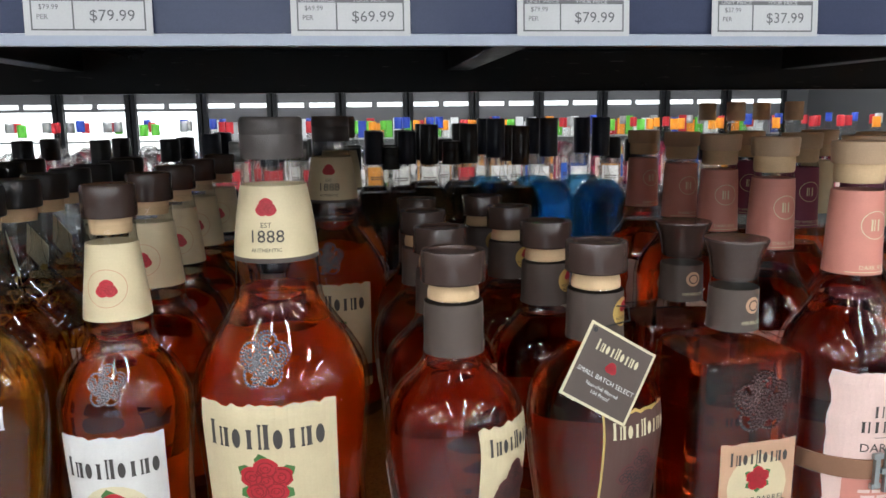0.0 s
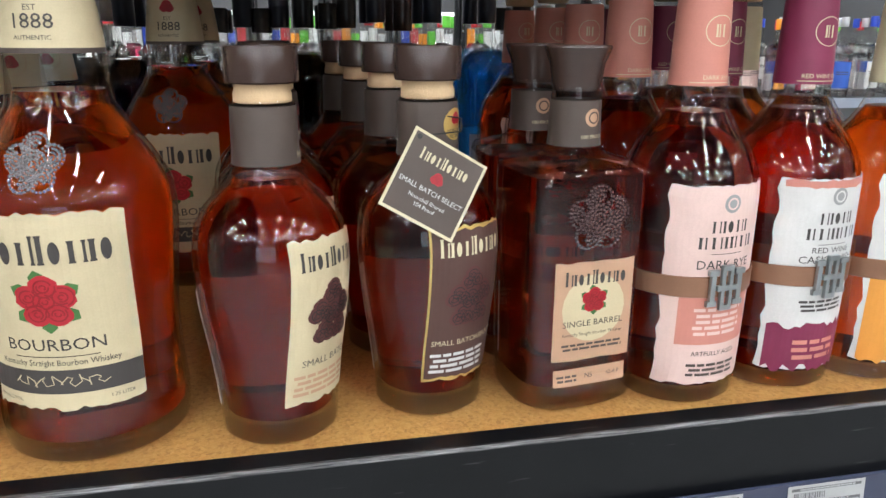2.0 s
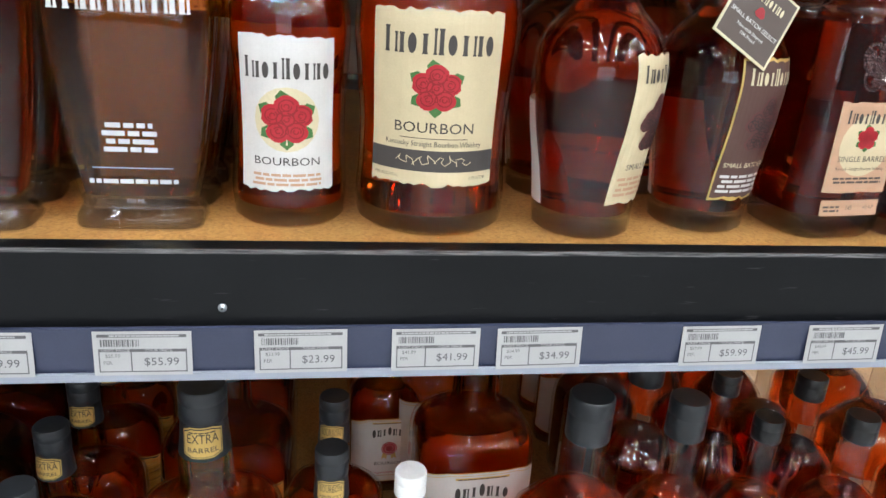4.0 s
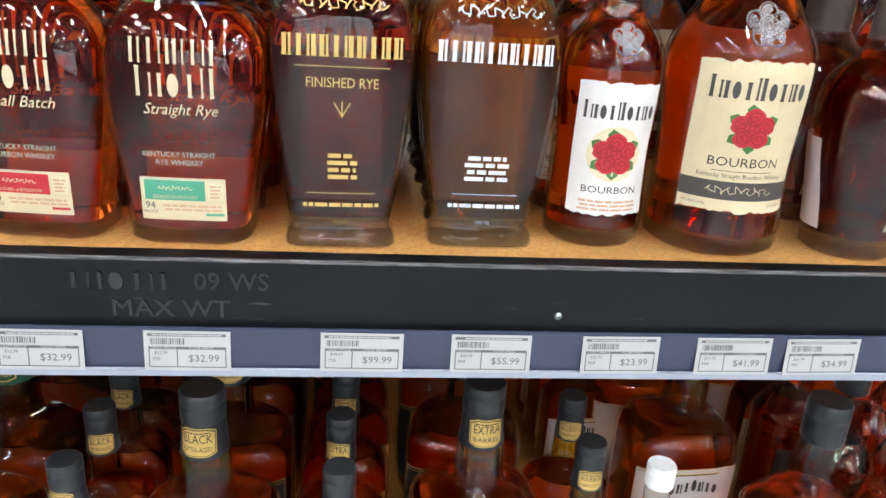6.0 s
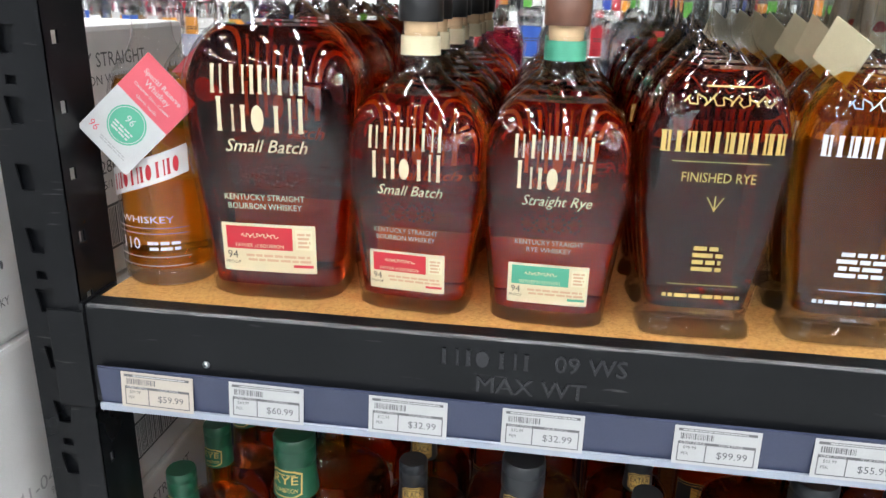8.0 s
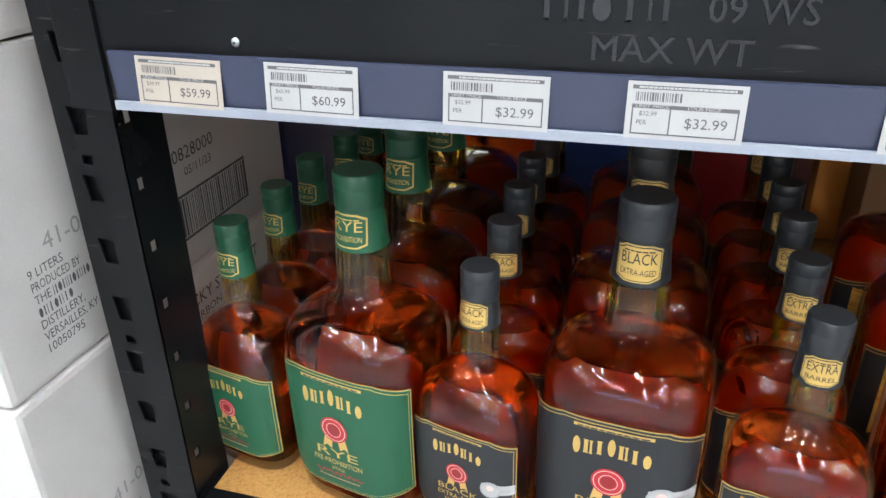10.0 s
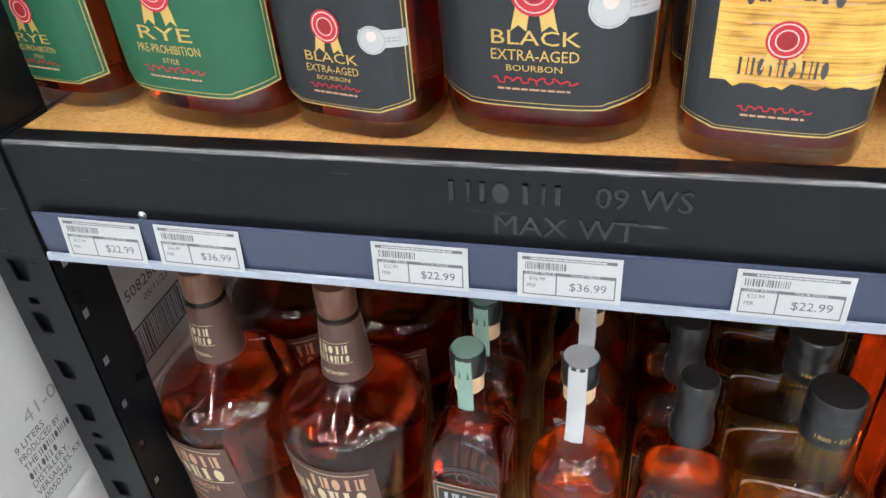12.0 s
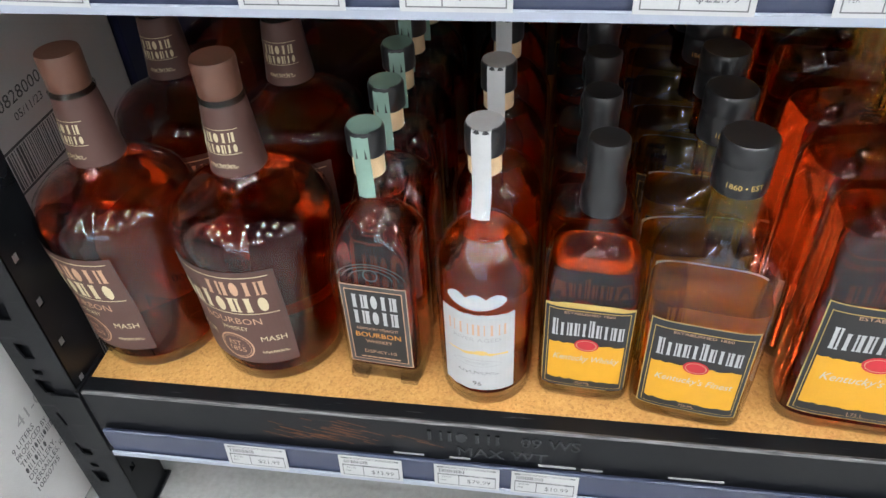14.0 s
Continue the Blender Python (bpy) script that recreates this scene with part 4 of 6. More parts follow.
def flower_bourbon(big):
    if big:
        rows = [(0, 50), (5, 56), (25, 57.5), (45, 56), (75, 55.5), (110, 58), (148, 60.5), (165, 59), (182, 51), (200, 39), (214, 30.5), (225, 28.5), (246, 27.5), (293, 21), (300, 19), (313, 18.5)]
        t, sh = bottle("large bourbon bottle with cream rose label and grey cap", rows, 0.222, "amber", 0.012, "bourbon bottles with rose labels",
                       back=(0.038, 0.160, 0.050, "backpaper"), cap=screw_cap(309, 20.5, 27, "grey"))
        sleeve(t, sh, "cream", 0.246, 0.292, lambda a: a.rose(0, 0.010, 0.0075, 1, leaves=False).words("charcoal", "EST", 0, -0.0015, 0.0045).words("charcoal", "1888", 0, -0.009, 0.0115).words("charcoal", "AUTHENTIC", 0, -0.0175, 0.0035))
        sleeve(t, sh, "taupe", 0.243, 0.246)
        a = Art(on_bottle(sh, 0.099))
        a.patch("cream", -0.048, 0.048, -0.059, 0.060, 1, 0.0016, 3)
        a.mark("charcoal", 0, 0.040, 0.080, 0.017, 9, caps=(0, 4), form="ioniiosos")
        a.rose(0, 0.009, 0.018)
        a.words("charcoal", "BOURBON", 0, -0.0185, 0.0105, wide=0.056)
        a.patch("charcoal", -0.024, 0.024, -0.0258, -0.0253, 3)
        a.words("charcoal", "Kentucky Straight Bourbon Whiskey", 0, -0.0295, 0.0052, wide=0.070)
        a.patch("charcoal", -0.0478, 0.0478, -0.049, -0.034, 2)
        a.scrawl("cream", -0.026, 0.026, -0.041, 0.009, 0.0006, 4)
        a.words("charcoal", "40% ALC./VOL.", -0.034, -0.0535, 0.0032).words("charcoal", "1.75 LITER", 0.034, -0.0535, 0.0032)
        a.done("label", t, "cream", "cream paper label with red roses")
        emboss(t, sh, 0.185, 0.016, 0.0, GLASS_GLINT)
    else:
        rows = [(0, 36), (5, 41), (25, 42.5), (50, 41), (75, 40.5), (138, 44), (150, 43.5), (168, 37), (183, 26), (193, 22), (204, 21.5), (256, 16), (262, 15.5), (268, 15.5)]
        t, sh = bottle("bourbon bottle with white rose label, brown cap", rows, 0.196, "amber", 0.011, "bourbon bottles with rose labels", cap=cork_cap(262, 17.5, "brown"))
        sleeve(t, sh, "cream", 0.206, 0.256, lambda a: a.rose(0, -0.003, 0.0075, 1, leaves=False).ring("tan", 0, -0.003, 0.0125, 0.0005))
        a = Art(on_bottle(sh, 0.083))
        a.patch("white", -0.035, 0.035, -0.053, 0.053, 1, 0.0012, 5)
        a.mark("charcoal", 0, 0.032, 0.062, 0.014, 9, caps=(0, 4), form="ioniiosos")
        a.disc("buff", 0, -0.003, 0.0225)
        a.rose(0, -0.003, 0.019, 3)
        a.words("charcoal", "BOURBON", 0, -0.0325, 0.008, wide=0.046)
        a.bars("tan", 0, -0.0445, 0.05, 0.010, 3)
        a.done("label", t, "white", "white paper label with red roses")
        emboss(t, sh, 0.168, 0.012, 0.0, GLASS_GLINT)
    return t, sh


def small_batch(select, tagged_neck=True):
    rows = [(0, 33), (4, 38), (18, 38.5), (45, 41), (95, 47.5), (120, 49), (138, 47), (152, 40), (164, 28), (173, 21.5), (182, 20), (212, 19.5), (216, 18)]
    t, sh = bottle("round-shouldered bourbon bottle with brown label and hang tag" if select else "round-shouldered bourbon bottle, cream label turned aside",
                   rows, 0.170, "dark", 0.014, "small batch bourbon bottles",
                   back=(0.022, 0.098, 0.042, "backpaper"), cap=[("cork", [(15, 214), (17.5, 215), (17.5, 220), (16.5, 223), (17.5, 226), (17, 227)], CAP["cork"]),
                        ("cap", [(21, 226), (22, 227), (22, 246), (21.3, 247.5), (17.5, 247.3), (16.8, 246)], CAP["brown"])])
    sleeve(t, sh, "taupe", 0.178, 0.213, (lambda a: a.disc("gold", 0.008, 0.003, 0.0105, 1).rose(0.008, 0.007, 0.005, 2, leaves=False).words("charcoal", "NON-CHILL", 0.008, -0.001, 0.003).words("charcoal", "FILTERED", 0.008, -0.0045, 0.003)) if select
           else (lambda a: a.words("buff", "Hand Crafted", 0.022, -0.012, 0.0062).rose(0.018, 0.004, 0.005, 1, leaves=False)))
    a = Art(on_bottle(sh, 0.082))
    base = "brown" if select else "cream"
    a.patch("gold" if select else "cream", -0.030, 0.030, -0.052, 0.056, 1, 0.0014, 8)
    if select:
        a.patch("brown", -0.0285, 0.0285, -0.050, 0.054, 2, 0.0012, 9)
    a.mark("buff" if select else "charcoal", 0, 0.043, 0.050, 0.012, 9, caps=(0, 4), form="ioniiosos", layer=4)
    for du, dv in ((0, 0.018), (-0.010, 0.007), (0.010, 0.007), (-0.006, -0.007), (0.007, -0.007), (0, 0.004)):
        a.rose(du, 0.003 + dv, 0.0105, 3, "maroon", "black", leaves=False)
    a.words("buff" if select else "charcoal", "SMALL BATCH", 0 if not select else -0.008, -0.024, 0.0065 if not select else 0.0055, 4)
    if select:
        a.words("buff", "SELECT", 0.019, -0.024, 0.0055, 4)
    a.bars("white" if select else "tan", -0.004, -0.038, 0.044, 0.016, 4, 4)
    a.done("label", t, "gold" if select else "cream", "brown label edged in gold" if select else "cream label with dark roses")
    if select and tagged_neck:
        # square hang tag on a thread, tilted against the shoulder
        m = Matrix.Translation((-0.0251, -0.0401, 0.1655)) @ pose(0, 0, 0, -14, 31, -24) @ Matrix.Scale(1.04, 4)
        tag = part("hang_tag", box(bmesh.new(), -0.0255, 0.0255, -0.0001, 0.0004, -0.0255, 0.0255), INK["buff"], t, "brown square tag with a buff border")
        tag.matrix_basis = m
        m2 = m
        a = Art(on_card(Matrix.Identity(4)))
        a.patch("taupe", -0.0237, 0.0237, -0.0237, 0.0237, 2)
        a.disc("black", -0.021, 0.021, 0.0016, 3)
        for ink, txt, v, s in (("buff", None, 0.012, 0), ("white", "SMALL BATCH SELECT", -0.0055, 0.0044), ("white", "Non-chill filtered", -0.0115, 0.0036), ("white", "104 Proof", -0.0155, 0.0036)):
            b = Art(lambda u, v2, layer: Vector((u, -0.00018 * layer - 0.0003, v2)))
            if txt:
                b.words(ink, txt, 0, v, s, 4)
            else:
                b.mark(ink, 0, 0.0135, 0.034, 0.0072, 9, caps=(0, 4), form="ioniiosos", layer=4)
                b.rose(0, 0.0035, 0.0048, 3, leaves=False)
            for k, (vs, fs) in b.inks.items():
                q, g = a.inks.setdefault(k, ([], []))
                n0 = len(q)
                q.extend(vs)
                g.extend(tuple(n0 + i for i in f) for f in fs)
        a.pieces("print", tag)
        bm = bmesh.new()
        pts = [m2 @ Vector((-0.021, -0.0005, 0.021)), Vector((0.004, -0.030, 0.195)), Vector((0.012, -0.0205, 0.202)), Vector((0.0, -0.0212, 0.204))]
        for p, q in zip(pts, pts[1:]):
            d = q - p
            made = bmesh.ops.create_cone(bm, segments=5, radius1=0.0005, radius2=0.0005, depth=d.length, cap_ends=True)["verts"]
            bmesh.ops.transform(bm, matrix=Matrix.Translation((p + q) / 2) @ d.to_track_quat("Z", "Y").to_matrix().to_4x4(), verts=made)
        part("thread", bm, INK["black"], t)
    return t, sh


def single_barrel():
    rows = [(0, 39, 34, 3.0), (5, 46, 39, 3.2), (15, 47, 40, 3.6), (30, 45.5, 38, 5), (140, 45.5, 38, 6), (165, 45, 37.5, 6), (171, 43, 36, 5), (174.5, 34, 30, 3), (178, 22, 21, 2.2), (184, 17.5, 17.5, 2), (222, 16.5, 16.5, 2)]
    t, sh = bottle("square-shouldered single barrel bourbon bottle with brown stopper", rows, 0.166, "dark", 0.016, "single barrel bourbon bottles",
                   cap=[("cap", [(15.5, 219), (16.5, 221), (17, 226), (18.5, 236), (22.5, 246.5), (22, 248), (18, 247.6)], CAP["brown"])], seg=48)
    sleeve(t, sh, "taupe", 0.183, 0.213, lambda a: a.disc("tan", 0.004, 0.004, 0.006, 1).ring("taupe", 0.004, 0.004, 0.004, 0.001).words("buff", "100 PROOF", 0.004, -0.0085, 0.0036))
    a = Art(on_bottle(sh, 0.074))
    a.patch("tan", -0.030, 0.030, -0.034, 0.036, 1, 0.0006, 2)
    a.disc("cream", 0, 0.003, 0.024, 2)
    a.mark("charcoal", 0, 0.025, 0.048, 0.010, 9, caps=(0, 4), form="ioniiosos")
    a.rose(0, 0.009, 0.010, 3)
    a.words("charcoal", "SINGLE BARREL", 0, -0.0075, 0.0062, wide=0.046)
    a.words("charcoal", "Kentucky Straight Bourbon Whiskey", 0, -0.0150, 0.0034, wide=0.046)
    a.bars("taupe", 0, -0.0235, 0.048, 0.006, 2)
    a.done("label", t, "tan", "tan label fading to cream with one rose")
    a = Art(on_bottle(sh, 0.0275))
    a.patch("tan", -0.028, 0.028, -0.0062, 0.0062, 1)
    a.words("charcoal", "N5", -0.001, 0, 0.005).words("charcoal", "42-4 P", 0.018, 0, 0.004).bars("taupe", -0.018, 0, 0.016, 0.006, 2)
    a.done("strip_label", t, "tan")
    emboss(t, sh, 0.139, 0.022)
    return t, sh


def belted(style):
    """A tall rye bottle with a torn-edge label, copper belt and buckle, wooden stopper."""
    rows = [(0, 40), (4, 44), (15, 45), (150, 47.5), (163, 46.5), (180, 40), (195, 29), (207, 22), (218, 19.5), (225, 19), (282, 16.5), (288, 15.5)]
    sleeve_ink, lab = {"dark": ("rosepink", "pink"), "wine": ("plum", "white"), "gold": ("buff", "white")}[style]
    t, sh = bottle({"dark": "tall dark rye bottle with pale pink torn-edge label and belt", "wine": "tall whiskey bottle with white and plum label and belt",
                    "gold": "tall whiskey bottle with white and orange label and belt"}[style], rows, 0.205, {"dark": "dark", "wine": "dark", "gold": "amber"}[style], 0.010, "belted whiskey bottles",
                   cap=[("cork", [(15.5, 286), (16.5, 288), (16.5, 299), (16, 300)], CAP["cork"]), ("cap", [(18, 299.5), (18.6, 300.5), (19.6, 313), (19, 315), (15, 314.8)], CAP["wood"])])
    word = {"dark": "DARK RYE", "wine": "RED WINE", "gold": "BOURBON"}[style]
    sleeve(t, sh, sleeve_ink, 0.222, 0.281, lambda a: a.ring("buff", 0, 0.006, 0.010, 0.0006).mark("buff", 0, 0.006, 0.008, 0.008, 2, caps=(0, 1)).words("buff", {"dark": "DARK RYE", "wine": "RED WINE CASK", "gold": "KENTUCKY"}[style], 0, -0.024, 0.0042).patch("buff", -0.018, 0.018, -0.0275, -0.0270, 2))
    a = Art(on_bottle(sh, 0.090))
    a.patch(lab, -0.042, 0.042, -0.072, 0.070, 1, 0.001, 6, sides=1.6)
    a.disc("grey", 0, 0.058, 0.0062, 2).ring(lab, 0, 0.058, 0.0042, 0.0012)
    a.mark("charcoal", 0, 0.0425, 0.030, 0.008, 5, caps=(0, 1, 2, 3, 4), form="onsii", weight=0.28)
    a.mark("charcoal", 0, 0.0315, 0.044, 0.008, 6, caps=(0, 1, 2, 3, 4, 5), form="nnnoin", weight=0.28)
    a.patch("charcoal", -0.012, 0.012, 0.0235, 0.0239, 2)
    if style == "wine":
        a.words("charcoal", "RED WINE", 0, 0.0195, 0.0058, wide=0.032).words("charcoal", "CASK FINISH", 0, 0.0125, 0.0075, wide=0.048)
        a.patch("plum", -0.0385, 0.0390, -0.0715, -0.037, 2, 0.0035, 12)
        a.patch("rosepink", -0.0385, 0.0390, 0.064, 0.0695, 2, 0.001, 13)
    else:
        a.words("charcoal", word, 0, 0.016, 0.0088, wide=0.042)
    if style == "dark":
        a.patch("rosepink", -0.030, 0.031, -0.042, -0.004, 2)
        a.bars("pink", 0, -0.024, 0.040, 0.022, 5, 3)
        a.words("taupe", "ARTFULLY AGED", 0, -0.049, 0.0048, wide=0.036)
        a.bars("taupe", 0, -0.0605, 0.042, 0.011, 3)
    elif style == "wine":
        a.bars("charcoal", 0, -0.0215, 0.040, 0.010, 3).bars("rosepink", 0, -0.055, 0.040, 0.018, 3, 4)
    else:
        a.patch("orange", -0.0385, 0.0390, -0.0715, 0.002, 2, 0.004, 15)
        a.bars("buff", 0, -0.045, 0.040, 0.03, 5, 4)
    a.done("label", t, lab, "torn-edge paper label")
    # belt and buckle
    bm = bmesh.new()
    loops = [[bm.verts.new((x, y, z)) for x, y in sh.ring(z, -o, 40)] for z, o in ((0.083, 0.0012), (0.0835, 0.0020), (0.0975, 0.0020), (0.098, 0.0012))]
    for p, q in zip(loops, loops[1:]):
        for i in range(40):
            bm.faces.new((p[i], p[(i + 1) % 40], q[(i + 1) % 40], q[i]))
    b = part("belt", bm, INK["copper"], t, "brushed copper belt", smooth=True)
    bm = bmesh.new()
    for u0, u1, v0, v1 in ((-0.012, -0.008, -0.013, 0.013), (0.008, 0.012, -0.013, 0.013), (-0.008, 0.008, -0.002, 0.002), (-0.0045, -0.0015, -0.016, 0.016), (0.0015, 0.0045, -0.016, 0.016),
                           (-0.014, -0.006, 0.009, 0.013), (0.006, 0.014, 0.009, 0.013), (-0.014, -0.006, -0.013, -0.009), (0.006, 0.014, -0.013, -0.009), (-0.0045, 0.0045, 0.012, 0.016), (-0.0045, 0.0045, -0.016, -0.012)):
        c = sh.on((u0 + u1) / 2, 0.0905 + (v0 + v1) / 2, 0.0032)
        box(bm, c.x - (u1 - u0) / 2, c.x + (u1 - u0) / 2, c.y - 0.0015, c.y + 0.0015, c.z - (v1 - v0) / 2, c.z + (v1 - v0) / 2, 0.0006)
    part("buckle", bm, INK["pewter"], t, "pewter monogram buckle")
    return t, sh


def tall_shouldered(big, rye):
    """A flat arched bottle with white lettering straight on the glass and a small square label."""
    k = 1.27 if big else 1.0
    rows = [(0, 41, 27, 4), (4, 45.5, 31, 4.5), (12, 46, 31.5, 4.5), (60, 51.5, 33, 4.5), (115, 58, 35, 4.2), (138, 58.5, 35, 3.8), (156, 54, 33, 3.2), (170, 45, 29, 2.8), (182, 30, 23, 2.3), (192, 18.5, 18, 2), (202, 15, 15, 2), (222, 14.5, 14.5, 2)]
    rows = [(z * k, a * k, b * k, n) for z, a, b, n in rows]
    t, sh = bottle("large arched whiskey bottle with white lettering on glass" if big else ("arched rye bottle with white lettering and green label" if rye else "arched bourbon bottle with white lettering and red label"),
                   rows, 0.176 * k, "dark" if big else "red", 0.009, "arched whiskey bottles", back=(0.014 * k, 0.060 * k, 0.038 * k, "backpaper"), cap=cork_cap(219 * k, 17 * k ** .5, "black" if not rye else "mocha"), seg=48)
    sleeve(t, sh, "teal" if rye else "buff", 0.205 * k, 0.219 * k)
    a = Art(lambda u, v, layer: sh.on(u * k, (0.095 + v) * k, 0.0003 + 0.0002 * layer))
    a.mark("cream", -0.002, 0.050, 0.060, 0.017, 6, caps=(0, 1, 2, 3, 4, 5), weight=0.22)
    a.mark("cream", -0.002, 0.029, 0.060, 0.021, 5, caps=(0, 4), weight=0.22)
    a.words("cream", "Straight Rye" if rye else "Small Batch", 0.002, 0.0095, 0.0115, 3, 0.35, wide=0.052)
    a.words("cream", "KENTUCKY STRAIGHT", -0.001, -0.0235, 0.0056, wide=0.052)
    a.words("cream", "RYE WHISKEY" if rye else "BOURBON WHISKEY", -0.001, -0.0295, 0.0056, wide=0.034 if rye else 0.048)
    a.pieces("lettering", t, "lettering printed on the glass")
    bm = bmesh.new()
    for x in (-0.018, -0.007, 0.005, 0.017):
        for i in range(9):
            ang = i / 9 * 2 * math.pi
            p = sh.on((x + 0.0045 * math.cos(ang)) * k, (0.087 + 0.0065 * math.sin(ang)) * k, 0)
            made = bmesh.ops.create_icosphere(bm, subdivisions=1, radius=0.0012 * k)["verts"]
            bmesh.ops.translate(bm, verts=made, vec=p)
    part("embossing", bm, GLASS_EMB, t, "figures cast in the glass", smooth=True)["kind"] = "stuff"
    a = Art(lambda u, v, layer: sh.on(u * k, (0.0375 + v) * k, 0.0003 + 0.0002 * layer))
    a.patch("cream", -0.031, 0.031, -0.0165, 0.0165, 1)
    a.patch("teal" if rye else "red", -0.028, 0.016, -0.001, 0.0145, 2)
    a.scrawl("cream", -0.018, 0.006, 0.0085, 0.004, 0.0006, 4)
    a.words("cream", "DISTILLED IN KENTUCKY" if rye else "FATHER of BOURBON", -0.006, 0.0015, 0.0036, 4, wide=0.032)
    a.words("charcoal", "94", -0.0245, -0.0055, 0.0075, 3).words("charcoal", "PROOF", -0.0245, -0.0105, 0.0032, 3)
    a.bars("tan", 0.006, -0.006, 0.044, 0.006, 2, 3).patch("buff", 0.018, 0.029, 0.0, 0.0135, 2).bars("tan", 0.0235, 0.007, 0.009, 0.011, 4, 3)
    a.patch("teal" if rye else "red", 0.016, 0.029, -0.0125, -0.0105, 3)
    a.done("label", t, "cream", "small cream label with a coloured panel")
    return t, sh


def winged(rye):
    """A flat bottle that widens to its shoulders, lettered straight on the glass."""
    rows = [(0, 42, 25, 5), (3, 43.5, 26, 5), (9, 42.5, 25, 5), (16, 38.5, 22, 5), (24, 40, 22.5, 5), (60, 46, 24, 5), (110, 52, 26, 5), (150, 55, 27, 4.5), (172, 52, 26.5, 3.8), (192, 43, 24, 3), (210, 28, 20, 2.4), (222, 18, 17, 2), (232, 15, 15, 2), (262, 14, 14, 2)]
    # added dark back sheet darkens the middle of the glass, no real back label
    t, sh = bottle("flat wide-shouldered rye bottle with gold lettering on glass" if rye else "flat wide-shouldered bourbon bottle with white lettering", rows, 0.204, "dark" if rye else "gold", 0.019, "wide-shouldered bottles", back=(0.030, 0.150, 0.030, "backdark"),
                   cap=cork_cap(259, 18, "black"), seg=48)
    ink = "gold" if rye else "white"
    a = Art(on_bottle(sh, 0.10))
    a.mark(ink, 0, 0.054, 0.088, 0.015, 10, caps=tuple(range(10)), form="nnoiisinnn", weight=0.38)
    a.scrawl(ink, -0.030, 0.030, 0.083, 0.010, 0.0008, 3, 8)
    a.patch(ink, -0.016, 0.016, 0.0925, 0.0935, 3)
    if rye:
        a.patch(ink, -0.034, 0.034, 0.0395, 0.0401, 3)
        a.words(ink, "FINISHED RYE", 0, 0.028, 0.0105, wide=0.052)
        for s in (-1, 0, 1):
            a.line(ink, [(0.006 * s, 0.014), (0.003 * s, 0.009), (0, 0.004)], 0.0009)
        a.line(ink, [(0, 0.015), (0, 0.003)], 0.001)
    a.bars(ink, 0, -0.033, 0.024 if rye else 0.036, 0.022, 4, 3, 4, 0.4)
    a.patch(ink, -0.026, 0.026, -0.0555, -0.0549, 3)
    a.bars(ink, 0, -0.0645, 0.058, 0.0034, 1, 3, 2, 0.1)
    a.words(ink, "750 ML", 0, -0.079, 0.0042)
    a.pieces("lettering", t, "lettering printed on the glass")
    # a pale paper tag hanging at the neck
    if not rye:
        tag = part("hang_tag", box(bmesh.new(), -0.018, 0.018, -0.0002, 0.0002, -0.036, 0.0), INK["buff"], t, "pale paper neck tag")
        tag.matrix_basis = Matrix.Translation((-0.030, -0.012, 0.232)) @ pose(0, 0, 0, 12, 32, -50)
    return t, sh


